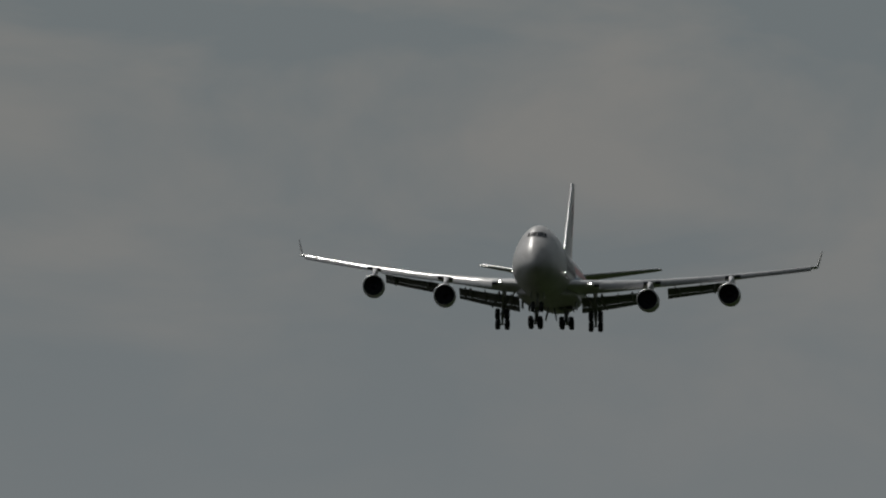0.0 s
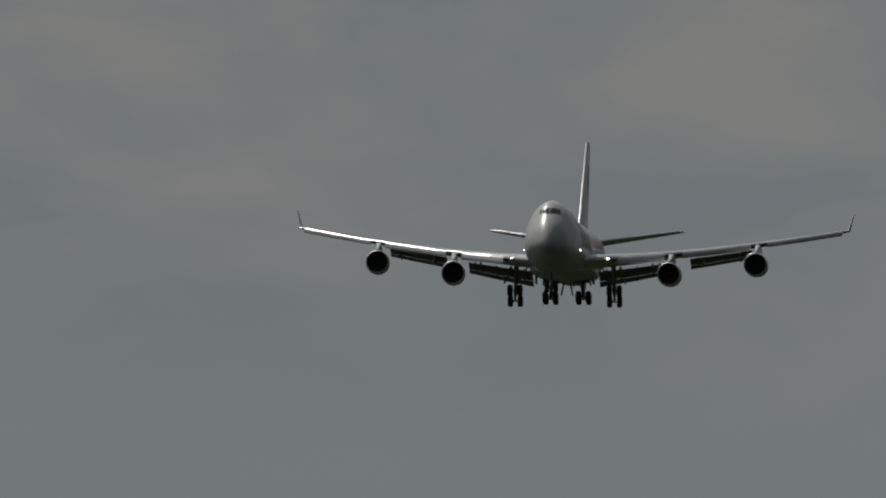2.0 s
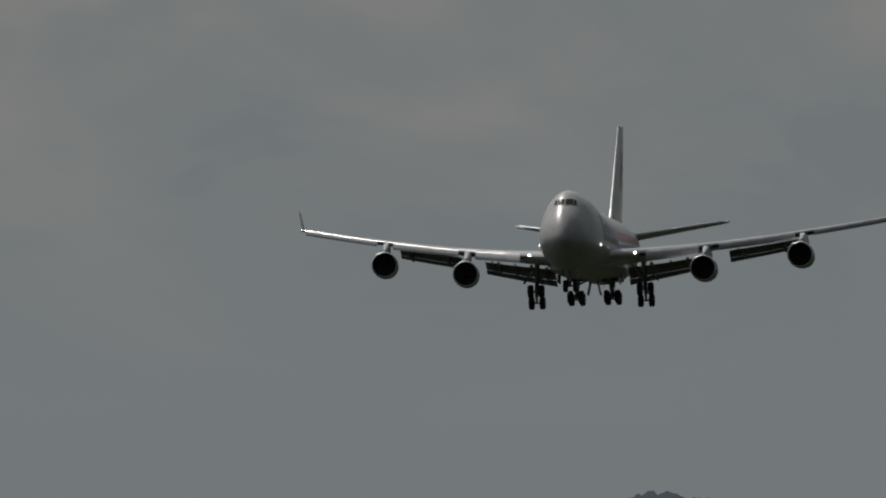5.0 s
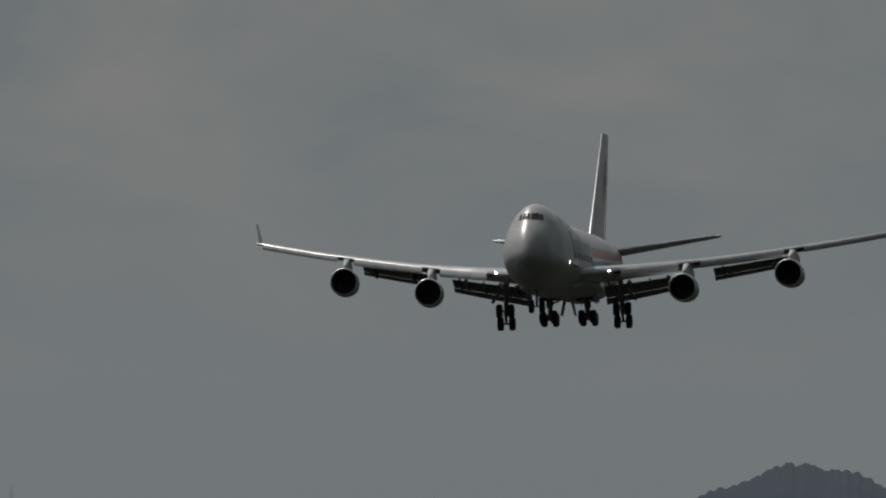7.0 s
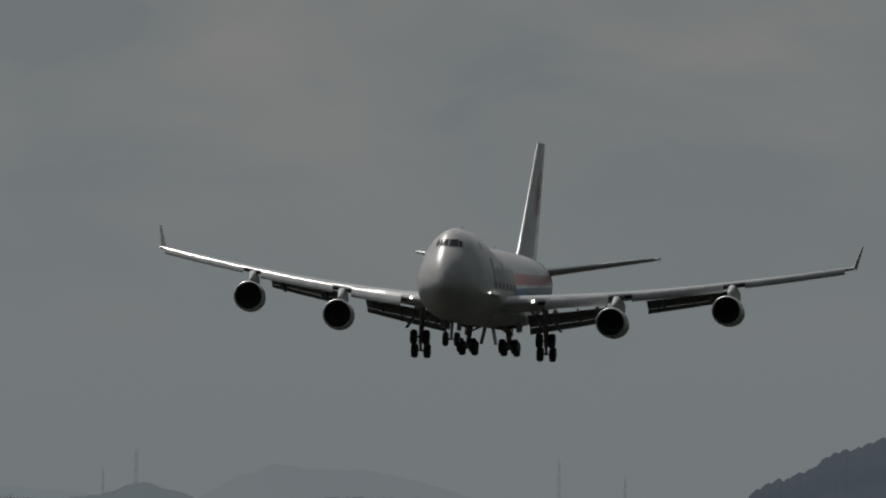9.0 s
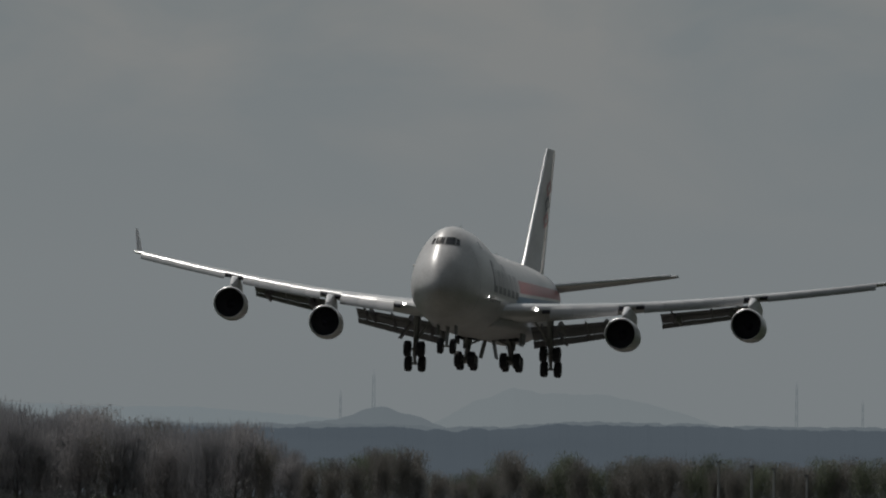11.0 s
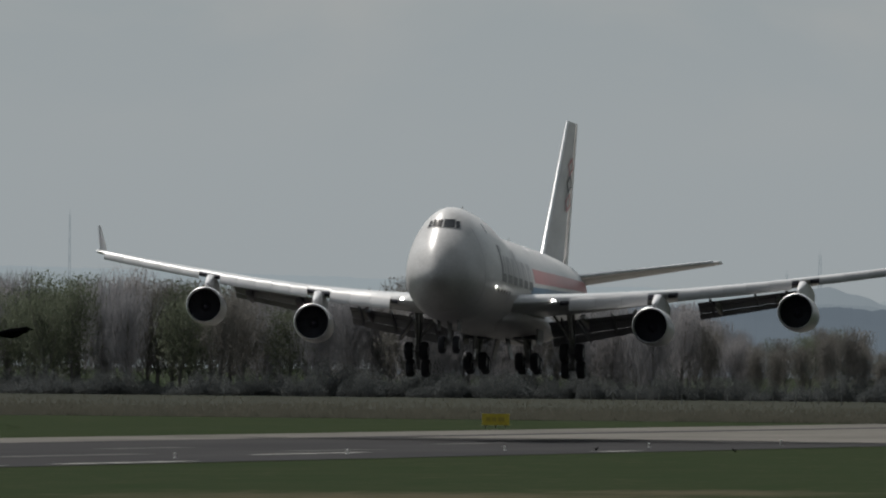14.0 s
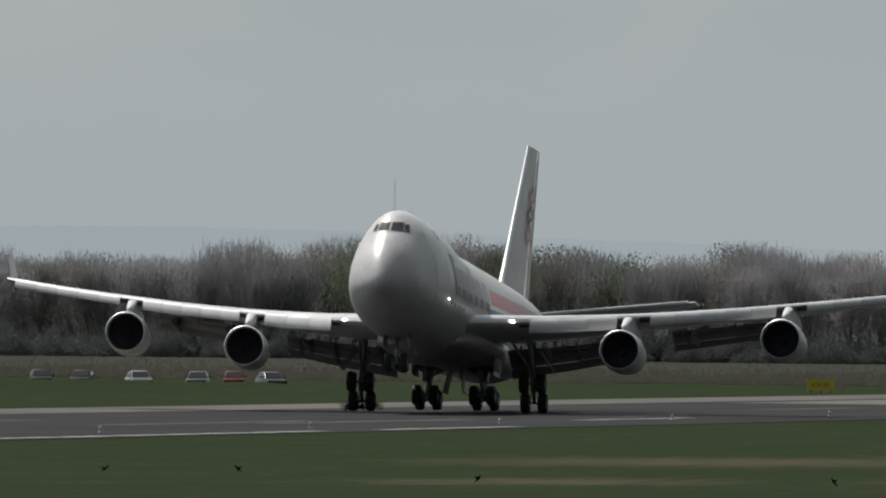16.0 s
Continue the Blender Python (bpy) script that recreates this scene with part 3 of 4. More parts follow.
def build_jet():
    jet = thing("cargo_jet", "large white four-engined cargo jet with wheels and flaps down, landing", "airplane")
    build_hull(jet)
    build_tail(jet)
    for s in (1, -1):
        build_wing(jet, s)
        build_engine(jet, s, 12.0, 22.9, 2.69)
        build_engine(jet, s, 21.1, 31.9, 4.19)
        build_gear(jet, s, 5.54, 30.4, 3.9, 0.42, 52, 0.15, "wing_gear")
        build_gear(jet, s, 1.85, 34.2, 2.3, 0.36, 8, 0.2, "body_gear")
        part("body_gear_door", ([(s * x, y - ORIGIN_Y, z) for x, z in ((0.24, 2.35), (0.62, 0.6), (0.7, 0.62), (0.34, 2.35)) for y in (33.2, 35.0)], [(0, 2, 3, 1), (2, 4, 5, 3), (4, 6, 7, 5), (6, 0, 1, 7), (0, 6, 4, 2), (1, 3, 5, 7)]), FLAPGREY, jet, smooth=False)
        part("wing_gear_door", box(s * 3.2 - 0.04, s * 3.2 + 0.04, 28.8 - ORIGIN_Y, 31.8 - ORIGIN_Y, 1.75, 2.6, 0.02), FLAPGREY, jet)
        # dark box set into the belly as painted shade of an open bay
        part("body_bay_shade", box(s * 1.7 - 0.75, s * 1.7 + 0.75, 32.4 - ORIGIN_Y, 35.6 - ORIGIN_Y, 2.09, 2.5, 0.1), METAL_AND_SHADE, jet)
        part("bay_door", box(s * 2.62 - 0.03, s * 2.62 + 0.03, 32.6 - ORIGIN_Y, 35.4 - ORIGIN_Y, 1.72, 2.35, 0.02), FLAPGREY, jet)
    build_nose_gear(jet)
    build_antennas(jet)
    return jet


LETTERPALE = mat("mid_grey_lettering_paint", (0.36, 0.355, 0.365), 0.4, vary=0.15, scale=2)
FRAME = mat("window_frame_paint", (0.25, 0.25, 0.25), 0.4)
SEAM = mat("panel_seam", (0.4, 0.4, 0.4), 0.6)
SLAT = mat("light_slat_paint", (0.60, 0.595, 0.60), 0.2, vary=0.12, scale=0.9, coat=0.3)
BLADE = mat("fan_blade_titanium", (0.085, 0.085, 0.105), 0.5, metal=0.4)
jet = build_jet()

# ---------------------------------------------------------------- the airfield
def at_bearing(turn, distance, z=0.0):
    """A place by its bearing, in degrees left of the runway's course, and its distance from the lens."""
    a = radians(turn)
    return Vector((-math.sin(a) * distance, math.cos(a) * distance, z))


def blend(table, x):
    """Straight interpolation in a table of pairs that fall or rise in x."""
    rows = sorted(table)
    if x <= rows[0][0]:
        return rows[0][1]
    for (a, p), (b, q) in zip(rows, rows[1:]):
        if x <= b:
            return p + (q - p) * (x - a) / (b - a)
    return rows[-1][1]


def sheet(x0, x1, y0, y1, z, nx=1, ny=1):
    v = [(x0 + (x1 - x0) * i / nx, y0 + (y1 - y0) * j / ny, z) for i in range(nx + 1) for j in range(ny + 1)]
    f = [(i * (ny + 1) + j, (i + 1) * (ny + 1) + j, (i + 1) * (ny + 1) + j + 1, i * (ny + 1) + j + 1) for i in range(nx) for j in range(ny)]
    return v, f


def setting(name, geo, material, label, category):
    ob = new(name, mesh(name, *geo, smooth=False))
    ob.data.materials.append(material)
    return tagged(ob, label, category, kind="structure")


GRASS = mat("field_grass", (0.0124, 0.0236, 0.0060), 0.95, second=(0.0188, 0.0268, 0.0092), scale=0.16, shine=0.02, stretch=(1.0, 0.22, 1))
ASPHALT = mat("runway_asphalt", (0.018, 0.018, 0.020), 0.9, second=(0.032, 0.031, 0.032), scale=0.12, stretch=(1, 0.12, 1), shine=0.05)


# centre and half sizes of the dry stretches
DRY_AREAS = ((-158, 940, 15, 42), (-146, 828, 9, 26), (-128, 850, 10, 30), (-150, 985, 9, 24))


def dry_in_grass():
    """Soft patches of dry grass in the green."""
    nt = GRASS.node_tree
    N, L = nt.nodes.new, nt.links.new
    bsdf = nt.nodes["Principled BSDF"]
    green = bsdf.inputs["Base Color"].links[0].from_socket
    co, mp, no, rg, mx = N("ShaderNodeTexCoord"), N("ShaderNodeMapping"), N("ShaderNodeTexNoise"), N("ShaderNodeMapRange"), N("ShaderNodeMix")
    mp.inputs["Location"].default_value = (4.0, 1.5, 0)
    mp.inputs["Scale"].default_value = (0.075, 0.026, 1)
    no.inputs["Scale"].default_value, no.inputs["Detail"].default_value, no.inputs["Roughness"].default_value = 1.0, 7, 0.62
    rg.inputs["From Min"].default_value, rg.inputs["From Max"].default_value = 0.55, 0.78
    mx.data_type = "RGBA"
    mx.inputs["B"].default_value = (0.058, 0.051, 0.031, 1)
    L(co.outputs["Object"], mp.inputs["Vector"])
    L(mp.outputs[0], no.inputs["Vector"])
    # worn stretches where the dry grass gathers
    total = None
    for x, y, rx, ry in DRY_AREAS:
        away, size, span, fade = N("ShaderNodeVectorMath"), N("ShaderNodeVectorMath"), N("ShaderNodeVectorMath"), N("ShaderNodeMapRange")
        away.operation, size.operation, span.operation = "SUBTRACT", "MULTIPLY", "LENGTH"
        away.inputs[1].default_value, size.inputs[1].default_value = (x, y, 0), (1 / rx, 1 / ry, 0)
        fade.inputs["From Min"].default_value, fade.inputs["From Max"].default_value = 0.25, 1.15
        fade.inputs["To Min"].default_value, fade.inputs["To Max"].default_value = 1.0, 0.0
        L(co.outputs["Object"], away.inputs[0])
        L(away.outputs[0], size.inputs[0])
        L(size.outputs[0], span.inputs[0])
        L(span.outputs["Value"], fade.inputs["Value"])
        if total is None:
            total = fade.outputs[0]
        else:
            most = N("ShaderNodeMath")
            most.operation = "MAXIMUM"
            L(total, most.inputs[0])
            L(fade.outputs[0], most.inputs[1])
            total = most.outputs[0]
    worn, lift = N("ShaderNodeTexNoise"), N("ShaderNodeMath")
    worn.inputs["Scale"].default_value, worn.inputs["Detail"].default_value, worn.inputs["Roughness"].default_value = 3.5, 6, 0.65
    finer = N("ShaderNodeMapping")
    finer.inputs["Scale"].default_value = (0.28, 0.022, 1)
    L(co.outputs["Object"], finer.inputs["Vector"])
    L(finer.outputs[0], worn.inputs["Vector"])
    lift.operation = "MULTIPLY_ADD"
    lift.inputs[1].default_value = 0.26
    L(total, lift.inputs[0])
    half = N("ShaderNodeMix")
    half.inputs["Factor"].default_value = 0.75
    L(no.outputs["Fac"], half.inputs["A"])
    L(worn.outputs["Fac"], half.inputs["B"])
    L(half.outputs["Result"], lift.inputs[2])
    L(lift.outputs[0], rg.inputs["Value"])
    L(rg.outputs[0], mx.inputs["Factor"])
    L(green, mx.inputs["A"])
    L(mx.outputs["Result"], bsdf.inputs["Base Color"])


dry_in_grass()
CONCRETE = mat("pale_concrete", (0.13, 0.122, 0.11), 0.9, vary=0.5, scale=0.1, stretch=(1, 0.2, 1), shine=0.1)
PATCHED = mat("worn_concrete", (0.085, 0.08, 0.072), 0.9, second=(0.15, 0.142, 0.128), scale=0.12, stretch=(1, 0.12, 1), shine=0.05)
LINE = mat("white_runway_paint", (0.36, 0.36, 0.34), 0.9, second=(0.14, 0.14, 0.13), scale=0.5, stretch=(1, 0.2, 1), shine=0.05)
STUBBLE = mat("dry_reed_field", (0.031, 0.031, 0.023), 0.95, second=(0.020, 0.025, 0.017), scale=0.05, shine=0.05)
REED = mat("dry_reed_stalks", (0.100, 0.096, 0.079), 0.95, second=(0.062, 0.065, 0.052), scale=0.3, shine=0.05, thru=0.5)

setting("ground", sheet(-6000, 6000, -3000, 9000, 0.0), GRASS, "flat green airfield grass reaching to the far woods", "grass")
runway = setting("runway", sheet(-254, -208, 300, 2050, 0.03), ASPHALT, "dark grey asphalt runway with worn white marks", "runway")
setting("runway_shoulder", sheet(-266, -254, 300, 2050, 0.02), CONCRETE, "pale concrete strip along the runway", "pavement")
setting("pavement", sheet(-250, -212, 1490, 1760, 0.045), PATCHED, "worn pale concrete patch at the runway's start", "pavement")


WORN = mat("worn_runway_paint", (0.105, 0.104, 0.10), 0.9, second=(0.05, 0.05, 0.05), scale=0.35, stretch=(1, 0.15, 1), shine=0.05)


def paint(x0, x1, y0, y1, name="edge_line", material=LINE):
    """A worn painted bar with a ragged outline."""
    n = max(6, int((y1 - y0) / 3))
    v, f = [], []
    for i in range(n + 1):
        y = y0 + (y1 - y0) * i / n
        w = 0.15 * (x1 - x0) * random.uniform(-1, 1)
        v += [(x0 + w, y, 0.05), (x1 + w * 0.6, y, 0.05)]
    for i in range(n):
        f.append((2 * i, 2 * i + 1, 2 * i + 3, 2 * i + 2))
    part(name, (v, f), material, runway, smooth=False)


for y0, y1 in ((700, 905), (915, 1121), (1139, 1180), (1330, 1345)):
    paint(-210.6, -209.3, y0, y1)
for x, y0, y1 in ((-224.5, 1180, 1245), (-228, 1150, 1215), (-224, 1296, 1325), (-236, 1296, 1325), (-240, 1150, 1190), (-232, 1400, 1440)):
    paint(x - 1.0, x + 1.0, y0, y1, "touchdown_mark", WORN)
paint(-219.3, -218.2, 1252, 1292, "edge_line")


# the dry field before the woods, with a rough edge of standing reeds
def field_strip():
    v, f = [], []
    n = 60
    for k in range(n + 1):
        b = 13.5 - 8.0 * k / n
        for d in (1860 + 18 * noise.noise(Vector((b * 4, 0, 2))), 2750):
            v.append(tuple(at_bearing(b, d, 0.02)))
    for k in range(n):
        f.append((2 * k, 2 * k + 2, 2 * k + 3, 2 * k + 1))
    return v, f


setting("dry_field", field_strip(), STUBBLE, "brown field of dry reeds before the woods", "field")


def reeds():
    """Standing stalks as narrow blades, thick along the near edge and thin behind."""
    rnd = random.Random(5)
    v, f = [], []
    for k in range(70000):
        b = rnd.uniform(5.8, 13.0)
        d = 1862 + abs(rnd.gauss(0, 1)) ** 1.5 * 130
        if d > 2500:
            continue
        p = at_bearing(b, d)
        h, w = rnd.uniform(0.3, 0.62) * (0.8 + 0.5 * noise.noise(Vector((b * 3, d * 0.01, 0)))), rnd.uniform(0.02, 0.06)
        lean = rnd.uniform(-0.25, 0.25)
        o = len(v)
        v += [(p.x - w, p.y, 0), (p.x + w, p.y + 0.1, 0), (p.x + lean, p.y, h)]
        f.append((o, o + 1, o + 2))
    return v, f


ob = new("reeds", mesh("reeds", *reeds(), smooth=False))
ob.data.materials.append(REED)
tagged(ob, "strip of tall dry straw-coloured reeds beside the grass", "reeds", kind="stuff")

# ---------------------------------------------------------------- trees
BARK = mat("tree_bark", (0.27, 0.262, 0.25), 0.95, vary=0.4, scale=1.2, shine=0.1)
TWIG = mat("bare_twigs", (0.32, 0.316, 0.33), 0.95, second=(0.26, 0.262, 0.275), scale=0.4, random=0.14, shine=0.05, thru=0.3)
PALE = mat("pale_budding_twigs", (0.40, 0.388, 0.395), 0.95, second=(0.33, 0.322, 0.33), scale=0.4, random=0.14, shine=0.05, thru=0.3)
OLIVE = mat("olive_spring_leaves", (0.18, 0.205, 0.145), 0.9, second=(0.15, 0.17, 0.125), scale=0.5, random=0.18, shine=0.05, thru=0.3)
BROWNLEAF = mat("brown_spring_leaves", (0.25, 0.238, 0.222), 0.9, second=(0.205, 0.20, 0.187), scale=0.5, random=0.18, shine=0.05, thru=0.3)
SHRUB = mat("shrub_leaves", (0.11, 0.12, 0.122), 0.95, second=(0.125, 0.133, 0.132), scale=0.4, random=0.1, shine=0.0, thru=0.3)


def limb_set(rnd, height, spread):
    """Trunk and limbs of a tree as tapered tubes, and the limbs' tips."""
    geos, tips = [], []
    lean = Vector((rnd.uniform(-0.4, 0.4), rnd.uniform(-0.4, 0.4), 0))
    prev, r = Vector((0, 0, -0.1)), 0.16 + height * 0.008
    fork = height * rnd.uniform(0.08, 0.16)
    top = Vector((lean.x, lean.y, height * 0.72))
    for k in range(1, 5):
        p = Vector((lean.x * k / 4, lean.y * k / 4, height * 0.72 * k / 4)) + Vector((rnd.uniform(-0.12, 0.12), rnd.uniform(-0.12, 0.12), 0))
        geos.append(tube(prev, p, r, r * 0.75, 7))
        prev, r = p, r * 0.75
    tips.append((prev, Vector((0, 0, 1))))
    for k in range(15):
        z = fork + (height * 0.68 - fork) * (k + rnd.random()) / 15
        a = rnd.uniform(0, 2 * math.pi)
        out = spread * (0.95 - 0.5 * z / height) * rnd.uniform(0.55, 1.0)
        base = Vector((lean.x * z / height, lean.y * z / height, z))
        mid = base + Vector((math.cos(a) * out * 0.55, math.sin(a) * out * 0.55, out * 0.55))
        tip = base + Vector((math.cos(a) * out, math.sin(a) * out, out * 1.7 + rnd.uniform(0.2, 2.2)))
        tip.z = min(tip.z, height * rnd.uniform(0.8, 0.95))
        geos.append(tube(base, mid, 0.085, 0.055, 5))
        geos.append(tube(mid, tip, 0.055, 0.02, 5))
        tips += [(mid, (mid - base).normalized()), (tip, (tip - mid).normalized()), ((mid + tip) / 2, (tip - mid).normalized())]
    return joined(*geos), tips


def twig_crown(rnd, tips, height, count, leafy):
    """Fine upright twigs round the limbs, with small leaves where the tree is in leaf."""
    v, f = [], []
    for k in range(count):
        c, way = tips[rnd.randrange(len(tips))]
        p = c + Vector((rnd.gauss(0, 0.9), rnd.gauss(0, 0.9), rnd.gauss(0, 0.8)))
        p.z = min(p.z, height * 0.965)
        if p.z < 0.3:
            continue
        o = len(v)
        if rnd.random() < leafy:
            s = rnd.uniform(0.09, 0.19)
            d1 = Vector((rnd.gauss(0, 1), rnd.gauss(0, 1), rnd.gauss(0, 1))).normalized() * s
            d2 = d1.cross(Vector((rnd.gauss(0, 1), rnd.gauss(0, 1), rnd.gauss(0, 1)))).normalized() * s * 0.7
            q = p + Vector((0, 0, rnd.uniform(0, 0.5)))
            v += [q - d1, q + d2, q + d1, q - d2]
            f.append((o, o + 1, o + 2, o + 3))
        else:
            ln = rnd.uniform(0.6, 1.9)
            d = (way * 0.6 + Vector((rnd.gauss(0, 0.32), rnd.gauss(0, 0.32), 1.0))).normalized() * ln
            w = Vector((rnd.gauss(0, 1), rnd.gauss(0, 1), 0)).normalized() * rnd.uniform(0.02, 0.05)
            e = p + d
            if e.z > height:
                e.z = height + rnd.uniform(-0.8, 0.5)
            v += [p - w, p + w, e]
            f.append((o, o + 1, o + 2))
    return v, f


TREE_KINDS = {"bare": (TWIG, 0.0, "bare grey-brown tree with fine upright twigs in the wood"),
              "pale": (PALE, 0.35, "pale greyish tree in early bud at the wood's edge"),
              "olive": (OLIVE, 0.7, "tree with young olive-green leaves in the wood"),
              "brown": (BROWNLEAF, 0.55, "tree with brownish spring leaves at the wood's edge")}
tree_models = {}
for kind, (crown_mat, leafy, label) in TREE_KINDS.items():
    for k in range(4):
        rnd = random.Random(100 + 17 * k + len(kind) * 3 + ord(kind[0]))
        tall = 12.0
        limbs, tips = limb_set(rnd, tall, rnd.uniform(2.3, 3.2))
        crown = twig_crown(rnd, tips, tall, 2700, leafy)
        tree_models[kind, k] = (mesh("trunk", *limbs), mesh("crown", *crown, smooth=False))


def plant(kind, k, spot, height, turn, wide):
    w = wide * (0.5 * height / 12 + 0.4)
    m = Matrix.Translation(spot) @ Matrix.Rotation(turn, 4, "Z") @ Matrix.Diagonal((w, w, height / 12, 1))
    tree = thing("tree", TREE_KINDS[kind][2], "tree", "trees of the far wood", at=m)
    part("trunk", tree_models[kind, k][0], BARK, tree)
    part("crown", tree_models[kind, k][1], TREE_KINDS[kind][0], tree)


# height of the wood by bearing
WOOD_TOPS = [(12.4, 12), (11.5, 12.2), (11.26, 11.7), (11.0, 12.2), (10.82, 13.5), (10.55, 13.6), (10.36, 14.1), (10.2, 14.2), (10.05, 12.8), (9.86, 12.6), (9.61, 11.8), (9.45, 14), (9.3, 13),
             (9.06, 12.3), (8.84, 11.1), (8.73, 11.8), (8.66, 9.8), (8.5, 6.6), (8.41, 8.1), (8.34, 10.4), (8.27, 8.6), (8.17, 5.2), (8.1, 6.6), (8.0, 9.1), (7.93, 5.8), (7.84, 9.1),
             (7.76, 6.6), (7.6, 8.4), (7.34, 7.4), (7.0, 8), (5.5, 7.5)]


def kind_at(b, rnd):
    if b < 8.6:
        pool = ("olive", "brown", "brown")
    elif 9.75 < b < 10.15 or 10.3 < b < 10.6 or b > 12:
        pool = ("olive", "olive", "brown", "bare")
    elif 9.55 < b < 9.75 or 10.75 < b < 11.1:
        pool = ("pale", "bare", "bare")
    else:
        pool = ("bare", "bare", "brown", "pale")
    return rnd.choice(pool)


def woods():
    rnd = random.Random(11)
    for dist, step, lower in ((2545, 0.064, 0.94), (2558, 0.06, 1.0), (2576, 0.064, 1.0)):
        b = 12.3
        while b > 6.2:
            b -= step * rnd.uniform(0.7, 1.3)
            h = (min(blend(WOOD_TOPS, b - 0.02), blend(WOOD_TOPS, b + 0.02)) - 7.2) * dist / 2480 + 7.5
            h *= lower * rnd.uniform(0.87, 1.07)
            plant(kind_at(b, rnd), rnd.randrange(4), at_bearing(b, dist + rnd.uniform(-8, 8)), h, rnd.uniform(0, 6.3), 0.85 if b < 8.72 else 1.2)


woods()


def shrub_mesh(seed):
    rnd = random.Random(seed)
    v, f = [], []
    for k in range(5000):
        a, r = rnd.uniform(0, 6.283), math.sqrt(rnd.random())
        z = 3.0 * rnd.random() * (1.05 - r * r * 0.7) * (0.8 + 0.3 * math.sin(a * 3 + seed))
        p = Vector((math.cos(a) * r * 2.4, math.sin(a) * r * 1.6, max(z, 0.05)))
        s = rnd.uniform(0.05, 0.1)
        d1 = Vector((rnd.gauss(0, 1), rnd.gauss(0, 1), rnd.gauss(0.4, 1))).normalized() * s
        d2 = d1.cross(Vector((rnd.gauss(0, 1), rnd.gauss(0, 1), rnd.gauss(0, 1)))).normalized() * s * 0.6
        o = len(v)
        v += [p - d1, p + d2, p + d1, p - d2]
        f.append((o, o + 1, o + 2, o + 3))
    stems = joined(*[tube((0.3 * math.cos(q), 0.3 * math.sin(q), -0.05), (1.5 * math.cos(q), 1.1 * math.sin(q), 2.0), 0.05, 0.02, 5) for q in (0.4, 1.7, 3.0, 4.4, 5.5)])
    return mesh("foliage", v, f, False), mesh("stem", *stems)


shrubs = [shrub_mesh(k) for k in range(5)]


def undergrowth():
    rnd = random.Random(23)
    b = 12.3
    while b > 6.2:
        b -= rnd.uniform(0.022, 0.04)
        leaves, stems = shrubs[rnd.randrange(5)]
        s = rnd.uniform(0.9, 1.5)
        m = Matrix.Translation(at_bearing(b, rnd.uniform(2520, 2538))) @ Matrix.Rotation(rnd.uniform(0, 6.3), 4, "Z") @ Matrix.Diagonal((s * 1.3, s, s * rnd.uniform(0.4, 1.0), 1))
        bush = thing("shrub", "dark leafy shrub at the foot of the wood", "shrub", "shrubs along the wood", at=m)
        part("stem", stems, BARK, bush)
        part("foliage", leaves, SHRUB, bush)


undergrowth()


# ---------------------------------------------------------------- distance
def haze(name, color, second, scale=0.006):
    """A plain backdrop of far land: almost all that comes from it is the haze's light, painted in as emission."""
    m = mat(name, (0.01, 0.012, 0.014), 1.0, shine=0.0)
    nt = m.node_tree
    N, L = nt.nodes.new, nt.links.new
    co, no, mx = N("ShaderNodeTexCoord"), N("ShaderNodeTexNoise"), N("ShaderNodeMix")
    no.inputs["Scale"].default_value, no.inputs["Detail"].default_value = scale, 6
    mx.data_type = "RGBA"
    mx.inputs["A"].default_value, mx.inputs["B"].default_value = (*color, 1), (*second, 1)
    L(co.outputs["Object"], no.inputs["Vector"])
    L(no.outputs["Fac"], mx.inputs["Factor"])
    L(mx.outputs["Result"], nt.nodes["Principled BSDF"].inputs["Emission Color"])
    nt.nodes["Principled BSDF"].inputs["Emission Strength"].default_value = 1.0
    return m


def ridge(name, table, distance, material, label, rough=0.6, fine=0.01, base=0.0, crowns=0.0):
    v, f = [], []
    b0, b1 = max(t[0] for t in table), min(t[0] for t in table)
    n = int((b0 - b1) / fine)
    for k in range(n + 1):
        b = b0 + (b1 - b0) * k / n
        z = blend(table, b) + rough * (noise.noise(Vector((b * 23, 3.3, distance))) + 0.6 * noise.noise(Vector((b * 70, 1.3, distance))))
        crest = z
        if crowns:
            # tree tops along the crest
            for width, shift in ((0.052, 0.0), (0.031, 0.4)):
                cell = math.floor(b / width + shift)
                u = (b / width + shift - cell) * 2 - 1
                crest += crowns * (0.5 + 0.5 * math.sin(cell * 7.3 + width * 90)) * max(0.0, 1 - u * u) ** 0.7
        for d, h in ((distance - 160, base), (distance - 60, base + (z - base) * 0.7), (distance, crest), (distance + 80, base + (z - base) * 0.6)):
            v.append(tuple(at_bearing(b, d, h)))
    for k in range(n):
        for j in range(3):
            f.append((4 * k + j, 4 * k + 4 + j, 4 * k + 5 + j, 4 * k + 1 + j))
    return setting(name, (v, f), material, label, "hill")


